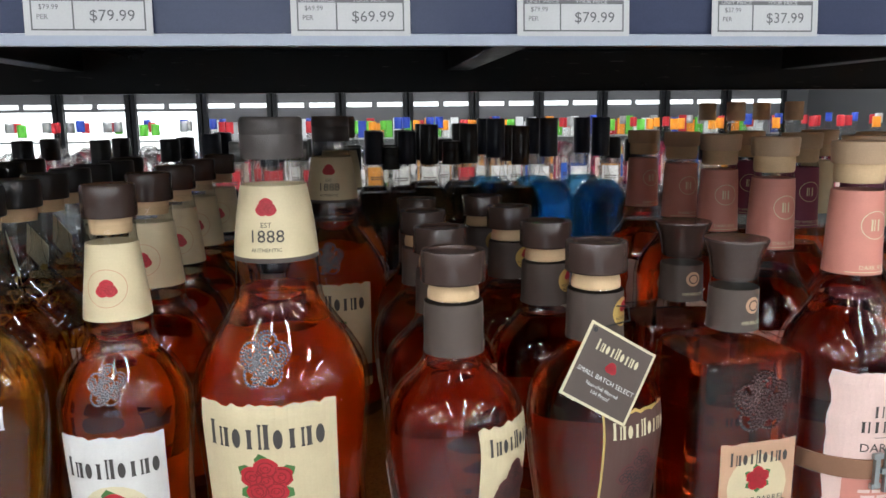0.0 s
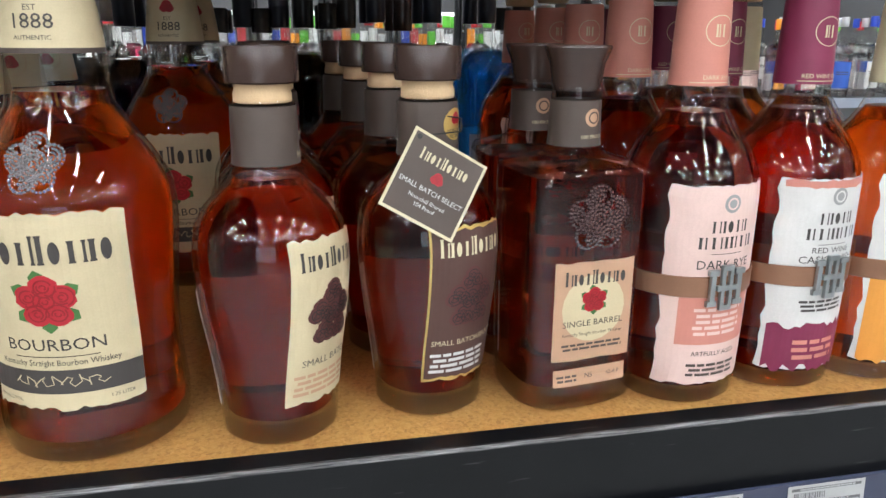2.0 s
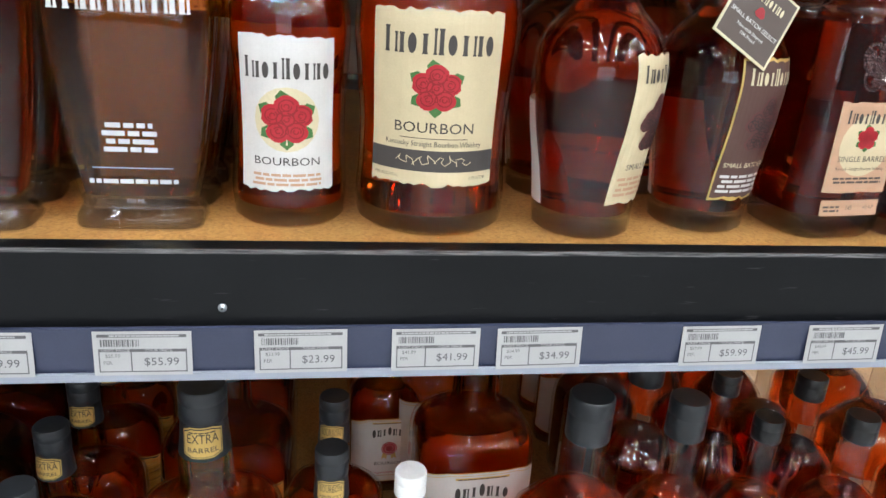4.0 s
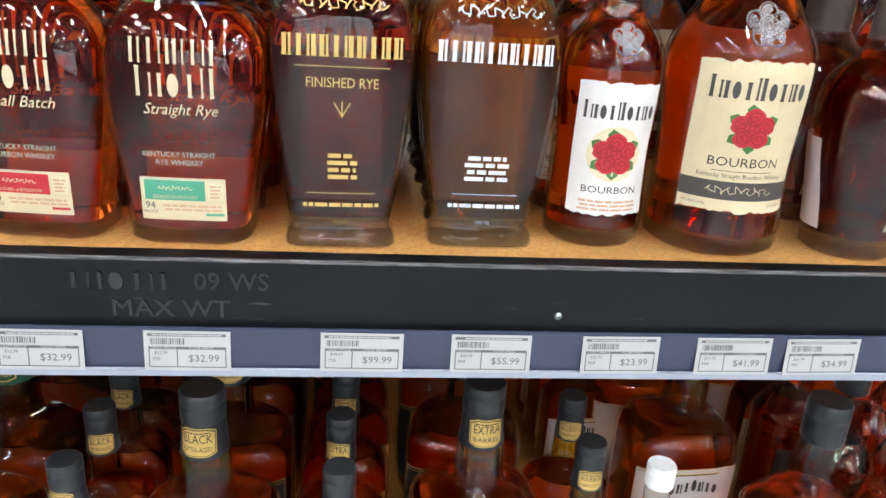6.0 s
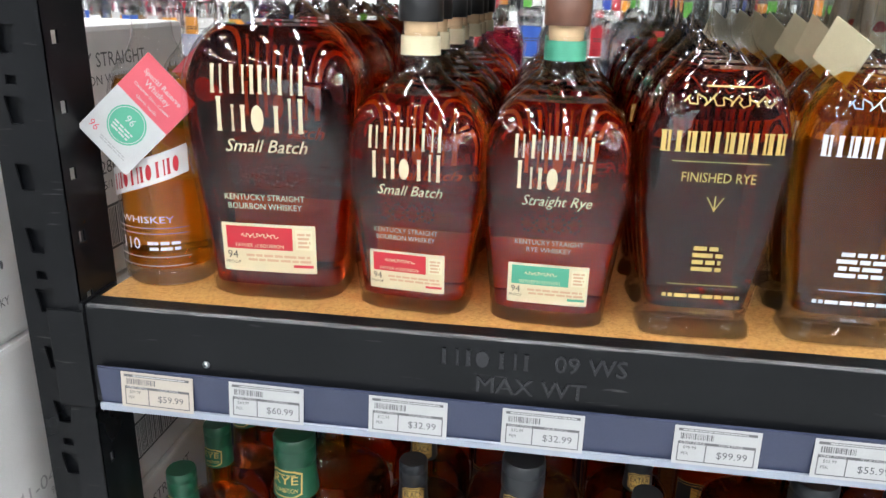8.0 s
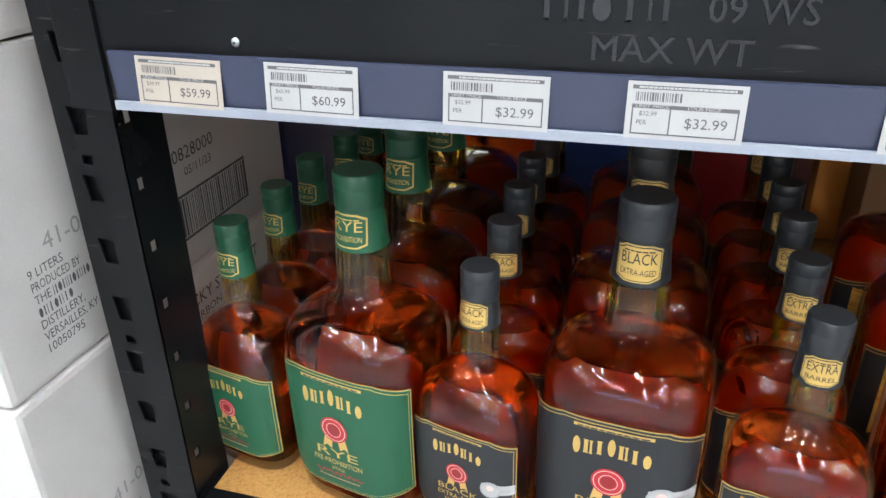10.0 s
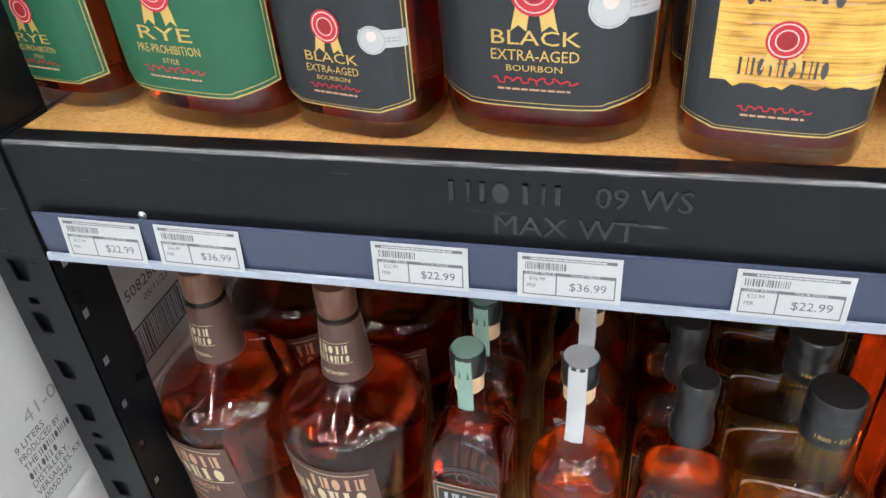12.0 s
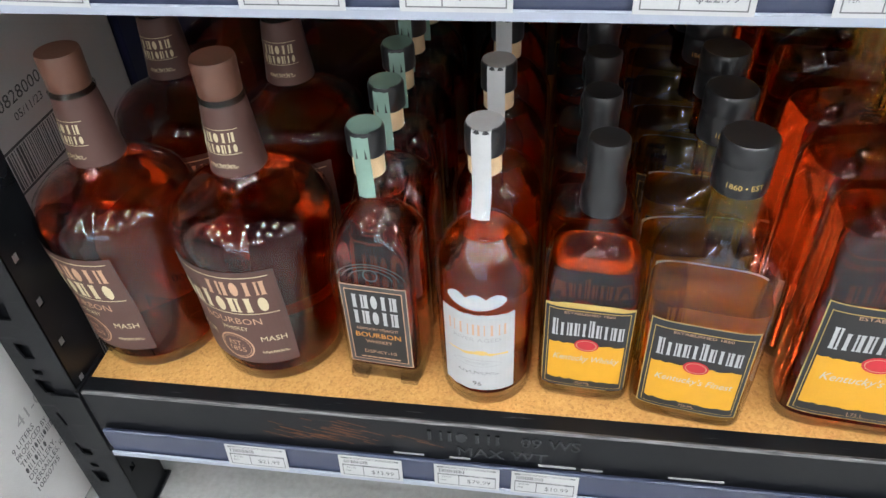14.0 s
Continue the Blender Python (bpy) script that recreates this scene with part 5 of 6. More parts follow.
def clear_whiskey():
    rows = [(0, 37), (4, 40.5), (20, 41.5), (150, 41.5), (168, 40), (185, 33), (198, 22), (210, 17), (222, 16), (252, 15.5)]
    t, sh = bottle("ribbed whiskey bottle with red slanted band label and tags", rows, 0.178, "gold", 0.012, "ribbed whiskey bottles", cap=cork_cap(250, 17, "mocha"))
    a = Art(on_bottle(sh, 0.067))
    a.mesh("white", [(-0.040 + 0.08 * i / 10, 0.010 + 0.026 * i / 10 + 0.024 * j) for j in (0, 1) for i in range(11)], [(i, i + 1, i + 12, i + 11) for i in range(10)], 1)
    q = Art(lambda u, v, layer: sh.on(u, 0.067 + v + 0.022 + 0.325 * u, 0.0003 + 0.00022 * layer))
    q.mark("red", 0, 0.013 - 0.001, 0.066, 0.0135, 9, caps=tuple(range(9)), seed=3, weight=0.3)
    for k, (vs, fs) in q.inks.items():
        w, g = a.inks.setdefault(k, ([], []))
        n0 = len(w)
        w.extend(vs)
        g.extend(tuple(n0 + i for i in f) for f in fs)
    a.words("white", "WHISKEY", 0, -0.005, 0.0085, wide=0.048)
    a.words("white", "110", -0.017, -0.027, 0.0145)
    a.bars("white", 0.014, -0.027, 0.028, 0.010, 2, 3)
    for v in (-0.012, -0.017, -0.038, -0.046):
        a.patch("grey", -0.036, 0.036, v - 0.0006, v, 1)
    a.done("label", t, "white", "white slanted band with red lettering")
    tag = part("hang_tag", box(bmesh.new(), -0.027, 0.027, -0.0003, 0.0003, -0.043, 0.043), INK["paperwhite"], t, "white and pink paper tag hung at a slant")
    tag.matrix_basis = Matrix.Translation((0.006, -0.0465, 0.152)) @ pose(0, 0, 0, -8, 46, 0)
    a = Art(on_card(Matrix.Identity(4)))
    a.patch("rosered", -0.027, 0.027, 0.006, 0.043, 2)
    for k, (word, size) in enumerate((("Special Reserve", 0.0062), ("Whiskey", 0.0072), ("Cinnamon Spice, Caramel", 0.0036), ("Cherry, Vanilla", 0.0036))):
        a.words("paperwhite", word, 0, 0.031 - 0.0066 * k, size, 3)
    a.disc("teal", 0.0, -0.0125, 0.0165, 2).ring("paperwhite", 0, -0.0125, 0.0152, 0.0006, 3)
    a.words("paperwhite", "96", 0, -0.008, 0.009, 3).bars("paperwhite", 0, -0.018, 0.020, 0.008, 3, 3)
    a.words("rosered", "96", -0.0185, -0.032, 0.009, 3).bars("grey", 0.004, -0.034, 0.028, 0.004, 2, 3)
    a.pieces("print", tag)
    return t, sh


def faceted_neck(sh_top, z0, z1, r, t):
    """Cast glass flutes round a neck, dark gold against the light."""
    bm = bmesh.new()
    for i in range(14):
        a = 2 * math.pi * i / 14
        made = bmesh.ops.create_cone(bm, segments=6, radius1=r * 0.2, radius2=r * 0.15, depth=z1 - z0, cap_ends=True)["verts"]
        bmesh.ops.translate(bm, verts=made, vec=(r * 0.86 * math.cos(a), r * 0.86 * math.sin(a), (z0 + z1) / 2))
    part("fluting", bm, NECK_GLASS, t, "fluted amber-tinted glass neck", smooth=True)["kind"] = "stuff"


NECK_GLASS = thin_glass("neck_glass", (0.99, 0.83, 0.36), 0.15)


def rectangular_bourbon(kind, big):
    """A rounded-rectangular bottle with a wrap label, wax-seal mark and sleeved cap."""
    if big:
        rows = [(0, 60, 45, 3.0), (5, 66, 50, 3.2), (25, 69, 53, 3.2), (60, 70, 54, 3.3), (120, 71, 55, 3.3), (155, 71, 55, 3.3), (170, 69, 53, 3.2), (180, 63, 49, 3), (188, 52, 43, 2.7), (194, 39, 35, 2.3), (200, 29, 28, 2), (208, 25, 25, 2), (240, 23, 23, 2), (246, 22, 22, 2), (280, 19, 19, 2)]
        rows = [(z, a * 0.95 if a > 30 else a, b * 1.10 if a > 30 else b, n) for z, a, b, n in rows]
        H, lab, zt, s = 0.310, (0.026, 0.150), (0.246, 0.282), 1.0
    else:
        rows = [(0, 42, 30, 3.2), (4, 48, 35, 3.4), (20, 50, 37, 3.5), (60, 51, 38, 3.6), (105, 51.5, 39, 3.6), (124, 51, 38.5, 3.5), (135, 49, 37, 3.2), (145, 43, 33.5, 2.8), (152, 34, 28.5, 2.5), (158, 25, 23, 2.2), (165, 18.5, 18, 2), (172, 16.5, 16.5, 2), (196, 16, 16, 2), (202, 15.5, 15.5, 2), (226, 14, 14, 2)]
        H, lab, zt, s = 0.250, (0.022, 0.117), (0.200, 0.226), 0.74
    desc = {"rye": "green-labelled rye bottle with green cap", "black": "black-labelled extra-aged bourbon bottle with dark cap", "cut": "bourbon bottle with yellow wood-grain label, dark cap", "white": "bourbon bottle with white label and black cap"}[kind]
    t, sh = bottle(("large " if big else "") + desc + (", filled to the shoulder" if not big else ""), rows, 0.186 if big else 0.150, {"rye": "red", "black": "red", "cut": "red", "white": "amber"}[kind], 0.009,
                   {"rye": "green rye bottles", "black": "black-label bourbon bottles", "cut": "yellow-label bourbon bottles", "white": "white-label bourbon bottles"}[kind],
                   back=(0.024, 0.156, 0.060, "backpaper") if big else (0.020, 0.123, 0.044, "backpaper"), cap=screw_cap(zt[1] * 1000 - 2, 20.5 if big else 15.2, H * 1000 - zt[1] * 1000 + 2, "green" if kind == "rye" else "slate"), seg=48)
    faceted_neck(sh, zt[0] - (0.042 if big else 0.030), zt[0] - 0.004, 0.0228 if big else 0.016, t)
    sk = "green" if kind == "rye" else "slate"
    def neck(a):
        a.arched("gold", -0.017 * s, 0.017 * s, -0.0145 * s, 0.0145 * s, 1, 0.0015)
        if kind == "rye":
            a.arched(sk, -0.0155 * s, 0.0155 * s, -0.0130 * s, 0.0130 * s, 2, 0.0015)
        else:
            a.arched(sk, -0.0160 * s, 0.0160 * s, -0.0135 * s, 0.0135 * s, 2, 0.0015).arched("gold", -0.0152 * s, 0.0152 * s, -0.0127 * s, 0.0127 * s, 3, 0.0015)
        tone = "gold" if kind == "rye" else sk
        a.words(tone, {"rye": "RYE", "black": "BLACK", "cut": "EXTRA", "white": "BOURBON"}[kind], 0, 0.004 * s, 0.0125 * s, 4, wide=0.025 * s)
        a.words(tone, {"rye": "PROHIBITION", "black": "EXTRA-AGED", "cut": "BARREL", "white": "KENTUCKY"}[kind], 0, -0.0065 * s, 0.0068 * s, 4, wide=0.025 * s)
        a.bars(tone, 0, 0.0105 * s, 0.022 * s, 0.002 * s, 1, 4)
    sleeve(t, sh, sk, zt[0], zt[1], neck)
    zc, hh, hw = (lab[0] + lab[1]) / 2, (lab[1] - lab[0]) / 2, 0.072 if big else 0.051
    a = Art(on_bottle(sh, zc))
    base = {"rye": "green", "black": "slate", "cut": "slate", "white": "white"}[kind]
    a.arched("gold", -hw, hw, -hh, hh, 1, 0.004 * s)
    a.arched(base, -hw + 0.001, hw - 0.001, -hh + 0.001, hh - 0.001, 2, 0.004 * s)
    a.arched("gold", -hw + 0.003, hw - 0.003, -hh + 0.003 * s, hh - 0.003 * s, 3, 0.004 * s)
    a.arched(base, -hw + 0.0036, hw - 0.0036, -hh + 0.0036 * s, hh - 0.0036 * s, 4, 0.004 * s)
    if kind == "cut":
        a.patch("woodprint", -hw * 0.66, hw * 0.97, -hh * 0.42, hh * 0.88, 5, 0.002, 4)
        r = random.Random(8)
        for _ in range(60):
            u, v = r.uniform(-hw * 0.62, hw * 0.8), r.uniform(-hh * 0.38, hh * 0.82)
            a.patch(r.choice(("orange", "orange", "tan")), u, u + r.uniform(0.004, 0.02), v, v + r.uniform(0.0003, 0.0009), 6)
    ink = "charcoal" if kind in ("cut", "white") else "gold"
    L = 7
    if kind != "cut":
        a.patch("gold", -0.03 * s, 0.03 * s, hh - 0.0085 * s, hh - 0.0055 * s, 5)
        a.bars("charcoal", 0, hh - 0.0068 * s, 0.056 * s, 0.0026 * s, 1, 6)
    a.mark(ink, 0, hh * 0.55, 0.062 * s, 0.0165 * s, 7, caps=(0, 3), form="inninni", arch=0.006 * s, weight=0.36, layer=L)
    for du in (-0.0055, 0.0055):
        a.mesh("gold", [(du * s - 0.004 * s, 0.002), (du * s + 0.004 * s, 0.002), (du * s * 1.6 + 0.0045 * s, -0.016 * s), (du * s * 1.6, -0.0125 * s), (du * s * 1.6 - 0.0045 * s, -0.016 * s)], [(0, 1, 2, 3), (0, 3, 4)], L)
    a.disc("red", 0, 0.006 * s, 0.0135 * s, L + 1).ring("pink", 0, 0.006 * s, 0.0118 * s, 0.0007, L + 2).ring("pink", 0, 0.006 * s, 0.0075 * s, 0.0006, L + 2)
    a.disc("darkred", 0, 0.006 * s, 0.006 * s, L + 2)
    if kind == "rye":
        a.words(ink, "RYE", 0, -0.0215 * s, 0.0125 * s, L, wide=0.042 * s).words(ink, "PRE-PROHIBITION", 0, -0.0315 * s, 0.0082 * s, L, wide=0.05 * s).words(ink, "STYLE", 0, -0.039 * s, 0.005 * s, L)
    elif kind == "black":
        a.words(ink, "BLACK", 0, -0.0200 * s, 0.0118 * s, L, wide=0.050 * s).words(ink, "EXTRA-AGED", 0, -0.030 * s, 0.0092 * s, L, wide=0.050 * s).words(ink, "BOURBON", 0, -0.0375 * s, 0.0052 * s, L, wide=0.032 * s)
    elif kind == "cut":
        a.mark(ink, 0, -0.0135 * s, 0.060 * s, 0.0125 * s, 9, caps=tuple(range(9)), layer=L, weight=0.26)
        a.words("tan", "KENTUCKY STRAIGHT BOURBON WHISKEY", 0, -0.0225 * s, 0.0042 * s, L, wide=0.060 * s)
    else:
        a.words(ink, "BOURBON", 0, -0.025 * s, 0.010 * s, L, wide=0.05 * s)
    a.scrawl("red", -0.024 * s, 0.024 * s, -0.0445 * s, 0.0055 * s, 0.0011 * s, L, 6)
    a.bars("tan", 0, -0.0495 * s, 0.044 * s, 0.0022, 1, L)
    if kind == "black":
        a.patch("paperwhite", 0.030 * s, hw - 0.002, -0.008 * s, 0.006 * s, L)
        a.disc("paperwhite", 0.040 * s, -0.002 * s, 0.0115 * s, L + 1).ring("grey", 0.040 * s, -0.002 * s, 0.0105 * s, 0.0005, L + 2).disc("pink", 0.040 * s, 0.001 * s, 0.004 * s, L + 2)
        a.bars("grey", 0.056 * s, -0.001 * s, 0.012 * s, 0.005 * s, 2, L + 1)
    a.done("label", t, "gold", {"rye": "green label with gold border", "black": "black label with gold border", "cut": "dark label with a yellow wood-grain panel", "white": "white label"}[kind])
    return t, sh


def brown_jug():
    rows = [(0, 56), (6, 64), (25, 66.5), (90, 68.5), (145, 73), (166, 74), (179, 71), (191, 61), (202, 43), (210, 29), (217, 24), (225, 23), (280, 18), (287, 16.5), (294, 16.5)]
    t, sh = bottle("large bourbon bottle with brown label and brown cap", rows, 0.200, "dark", 0.013, "brown-label bourbon bottles",
                   back=(0.030, 0.150, 0.050, "backdark"), cap=[("cap", [(17, 285), (17.8, 286), (18.2, 313), (17.4, 316), (13, 315.6)], CAP["mocha"])])
    bm = bmesh.new()
    lathe(bm, [(17, 280.5), (19.3, 281), (19.5, 283.5), (17, 285)], 28)
    bmesh.ops.scale(bm, vec=(0.001, 0.001, 0.001), verts=bm.verts)
    part("pour_ring", bm, GLASS_SMOKE, t, smooth=True)
    sleeve(t, sh, "brown", 0.218, 0.280, lambda a: a.mark("cream", 0, 0.006, 0.030, 0.0085, 5, caps=(0, 1, 2, 3, 4), seed=3).mark("cream", 0, -0.003, 0.032, 0.0095, 7, caps=(0,), seed=6).patch("cream", -0.018, 0.018, 0.0125, 0.0130, 2).patch("cream", -0.018, 0.018, -0.0095, -0.0090, 2).scrawl("cream", -0.012, 0.012, -0.020, 0.006, 0.0007))
    a = Art(on_bottle(sh, 0.096))
    a.patch("brown", -0.052, 0.052, -0.062, 0.060, 1)
    a.patch("cream", -0.046, 0.046, 0.053, 0.0540, 2).patch("cream", -0.046, 0.046, 0.006, 0.0070, 2)
    a.mark("tan", 0.014, 0.040, 0.056, 0.017, 5, caps=(0, 1, 2, 3, 4), seed=3)
    a.mark("cream", -0.004, 0.0215, 0.090, 0.024, 7, caps=(0, 2), seed=6, weight=0.38)
    a.words("tan", "BOURBON", 0, -0.004, 0.0115, wide=0.056).words("cream", "WHISKEY", 0, -0.0145, 0.0075, wide=0.026)
    a.disc("tan", -0.004, -0.040, 0.0175, 2).disc("brown", -0.004, -0.040, 0.0158, 3).ring("tan", -0.004, -0.040, 0.0145, 0.0006, 4)
    a.words("tan", "EST.", -0.004, -0.0355, 0.0085, 4).words("tan", "1855", -0.004, -0.0440, 0.0095, 4)
    a.words("cream", "MASH", 0.034, -0.028, 0.0095).words("cream", "SOUR", -0.036, -0.028, 0.0095)
    a.scrawl("cream", 0.020, 0.044, -0.046, 0.005, 0.0008)
    a.done("label", t, "brown", "brown label with cream lettering")
    return t, sh


def square_strip(kind):
    """River and cask bottles, with a tax strip over the stopper."""
    if kind == "square":
        rows = [(0, 34, 29, 6), (3, 37, 32, 8), (12, 37, 32, 9), (142, 37, 32, 9), (153, 37, 32, 8), (165, 35.5, 31, 5), (178, 30, 27, 3.2), (189, 22, 20, 2.4), (196, 15.5, 15.5, 2), (202, 14.5, 14.5, 2), (228, 14, 14, 2)]
        t, sh = bottle("square bourbon bottle with black label and green strip", rows, 0.184, "dark", 0.012, "square bourbon bottles",
                       cap=[("cork", [(12, 226), (13, 227), (13, 246), (12.5, 247)], CAP["cork"]), ("cap", [(15, 246), (15.6, 247), (15.6, 267), (14.5, 269), (10, 268.6)], CAP["black"])], seg=56)
        a = Art(lambda u, v, layer: sh.on(u * 0.86, 0.074 + v, 0.0003 + 0.00022 * layer))
        a.patch("tan", -0.0355, 0.0355, -0.050, 0.052, 1).patch("charcoal", -0.0345, 0.0345, -0.049, 0.051, 2)
        a.patch("tan", -0.031, 0.031, -0.045, 0.047, 3).patch("black", -0.0300, 0.0300, -0.044, 0.046, 4)
        a.mark("paperwhite", 0, 0.033, 0.052, 0.0165, 5, caps=tuple(range(5)), form="onsin", layer=5, weight=0.4)
        a.mark("paperwhite", 0, 0.013, 0.052, 0.0165, 5, caps=tuple(range(5)), form="ninin", layer=5, weight=0.4)
        a.words("tan", "KENTUCKY STRAIGHT", 0, -0.002, 0.005, 5, wide=0.046).words("orange", "BOURBON", 0, -0.0105, 0.0090, 5, wide=0.050).words("tan", "WHISKEY", 0, -0.019, 0.0062, 5, wide=0.030)
        a.words("tan", "DSP-KY-10", 0, -0.033, 0.0062, 5, wide=0.036).bars("tan", 0, -0.040, 0.046, 0.003, 1, 5)
        a.done("label", t, "tan", "black label with white lettering")
        for x in (-0.025, 0.025):
            part("base_lug", box(bmesh.new(), x - 0.009, x + 0.009, -0.0345, 0.030, -0.0005, 0.010, 0.003), BASE_GLASS, t)
        # crest has no relief here: its shading is drawn as flat taupe lines
        a = Art(on_bottle(sh, 0.133))
        for r in (0.020, 0.026, 0.031):
            a.line("taupe", [(r * math.cos(q), 0.6 * r * math.sin(q)) for q in np.linspace(0.15, 2.99, 14)], 0.0012, 2)
        a.ring("taupe", 0, 0.006, 0.007, 0.0014)
        a.done("drawn_crest", t, "taupe", "arched crest cast in the glass")
        strip, w, top, bot = "mint", 0.014, 0.2697, 0.209
    else:
        rows = [(0, 38), (4, 42), (14, 43), (60, 43.5), (140, 44), (155, 43), (170, 37), (180, 29), (186, 23.5), (192, 21.5), (200, 22.5), (210, 21), (222, 15.5), (230, 14), (243, 13.5)]
        t, sh = bottle("river-aged bourbon bottle with white label and paper strip", rows, 0.184, "red", 0.012, "white-strip bourbon bottles",
                       cap=[("cork", [(12, 241), (13, 242), (13.2, 260), (12.5, 261)], CAP["cork"]), ("cap", [(14.8, 259), (15.4, 260), (15.4, 281), (14.2, 283), (10, 282.6)], CAP["black"])])
        a = Art(on_bottle(sh, 0.138))
        a.mesh("paperwhite", [(-0.026 + 0.052 * i / 12, (0.004 + 0.005 * abs(math.sin(i / 12 * math.pi * 3)) if j else -0.009 * math.sin(i / 12 * math.pi) ** 0.6)) for j in (0, 1) for i in range(13)], [(i, i + 1, i + 14, i + 13) for i in range(12)], 1)
        a.done("upper_label", t, "paperwhite", "white crest label")
        a = Art(on_bottle(sh, 0.080))
        a.patch("paperwhite", -0.034, 0.034, -0.054, 0.044, 1, 0.0006, 3)
        a.mark("tan", 0, 0.026, 0.054, 0.013, 6, caps=(0, 1, 2, 3, 4, 5), seed=4, weight=0.22)
        a.words("grey", "RIVER AGED", 0, 0.0135, 0.0062, wide=0.042)
        a.patch("gold", -0.028, 0.028, -0.006, -0.003, 2, 0.0012, 4).disc("gold", 0.004, -0.003, 0.006, 2, 0.003)
        a.ring("grey", 0, -0.017, 0.022, 0.0005, 3, 20, 0.0045).words("grey", "WHISKEY", 0, -0.017, 0.005)
        a.scrawl("charcoal", -0.018, 0.018, -0.030, 0.006, 0.0005).words("charcoal", "96", 0, -0.045, 0.0085)
        a.done("label", t, "paperwhite", "white label with a gold line")
        strip, w, top, bot = "paperwhite", 0.0150, 0.2837, 0.207
    # paper strip: down the front, over the stopper
    bm = bmesh.new()
    path = [(-sh.dims(bot)[1] - 0.0006, bot), (-sh.dims(bot + 0.018)[1] - 0.0008, bot + 0.018), (-0.0148, top - 0.042), (-0.0160, top - 0.022), (-0.0162, top - 0.004), (-0.0145, top - 0.0008), (-0.006, top), (0.008, top), (0.0145, top - 0.0008), (0.0162, top - 0.006), (0.0160, top - 0.022), (0.0150, top - 0.042)]
    cols = [[bm.verts.new((x, y + (0.0018 if x and y < 0 else -0.0018 if x else 0), z)) for x in (-w / 2, 0, w / 2)] for y, z in path]
    for p, q in zip(cols, cols[1:]):
        for i in (0, 1):
            bm.faces.new((p[i], p[i + 1], q[i + 1], q[i]))
    seal = [bm.verts.new((0.0140 * math.cos(2 * math.pi * i / 20), 0.0140 * math.sin(2 * math.pi * i / 20), top + 0.0004)) for i in range(20)]
    bm.faces.new(seal)
    part("tax_strip", bm, INK[strip], t, "paper strip glued over the stopper", smooth=True)
    return t, sh


def early(kind):
    """Flat flasks with a yellow and black label."""
    if kind == "faceted":
        rows = [(0, 38, 28, 4), (4, 42, 31, 4.5), (15, 42.5, 31.5, 5), (120, 42.5, 31.5, 5), (150, 41.5, 31, 4), (168, 36, 28, 3), (180, 27, 24, 2.4), (190, 18.5, 18.5, 2), (200, 16.5, 16.5, 2), (230, 15, 15, 2)]
        capz, k, desc = (208, 17), 1.0, "square-shouldered whisky bottle with black and yellow label"
    else:
        k = 1.0 if kind == "flask" else 1.22
        rows = [(z * k, a * k, b * k, n) for z, a, b, n in [(0, 46, 26, 4), (4, 49.5, 30, 4.5), (15, 50, 31, 4.5), (120, 51, 31, 4.5), (168, 51, 31, 4), (182, 47.5, 29, 3.6), (194, 38, 25, 2.9), (203, 25, 21, 2.2), (210, 18.5, 18.5, 2), (247, 16.5, 16.5, 2)]]
        capz, desc = (245 * k, 20 if k == 1 else 19), "flat whisky flask with black cap, yellow label" if k == 1 else "large flat whisky bottle with yellow label"
    # the flask's wide white back sheet is added to brighten its liquid
    t, sh = bottle(desc, rows, rows[-4][0] / 1000 - 0.022 if kind != "flask" else 0.140, {"faceted": "red", "flask": "gold"}.get(kind, "dark"), 0.009, "yellow-label whisky bottles",
                   back=(0.012, 0.138, 0.046, "backpaper") if kind == "flask" else None, cap=screw_cap(capz[0], capz[1], 68 if kind == "faceted" else 42 * k ** .5, "black") if kind != "faceted" else
                   [("cap", [(17, 206), (17.5, 208), (17.5, 222), (15.2, 230), (15, 250), (16, 255), (16, 268), (14.5, 270), (9, 269.6)], CAP["black"])], seg=48)
    if kind != "faceted":
        faceted_neck(sh, 0.208 * k, 0.244 * k, 0.0178 * k, t)
        a = Art(lambda u, v, layer: Vector(((capz[1] / 1000 + 0.0003) * math.sin(u / 0.02), -(capz[1] / 1000 + 0.0003) * math.cos(u / 0.02), 0.255 * k + v)))
        a.words("gold", "1860 \u2022 EST", 0.002, 0, 0.0062)
        a.done("cap_print", t, "gold", "gold lettering round the cap")
    w = 0.038 if kind == "faceted" else 0.0425 * k
    a = Art(on_bottle(sh, 0.075 * k))
    top, bot = 0.052 * k, -0.056 * k
    a.arched("gold", -w, w, bot, top, 1, 0.002) if kind == "faceted" else a.patch("gold", -w, w, bot, top, 1)
    a.patch("slate", -w + 0.001, w - 0.001, bot + 0.001, top - 0.005 * (kind == "faceted") - 0.001, 2)
    a.patch("gold", -w + 0.004, w - 0.004, bot + 0.004, top - 0.008, 3).patch("black", -w + 0.0046, w - 0.0046, bot + 0.0046, top - 0.0086, 4)
    a.patch("yellow", -w + 0.006, w - 0.006, bot + 0.012 * k, 0.004 * k, 5, 0.0012, 7)
    a.mark("paperwhite", 0, 0.022 * k, w * 1.62, 0.020 * k, 10, caps=(0, 5), form="inisninins", layer=6, arch=0.002, weight=0.36)
    a.disc("red", 0, 0.003 * k, 0.0105 * k, 6, 0.0078 * k).ring("tan", 0, 0.003 * k, 0.0088 * k, 0.0006, 7, 20, 0.0062 * k)
    a.words("tan", "ESTABLISHED 1860", 0, top - 0.011, 0.0042 * k, 6, wide=w * 1.1)
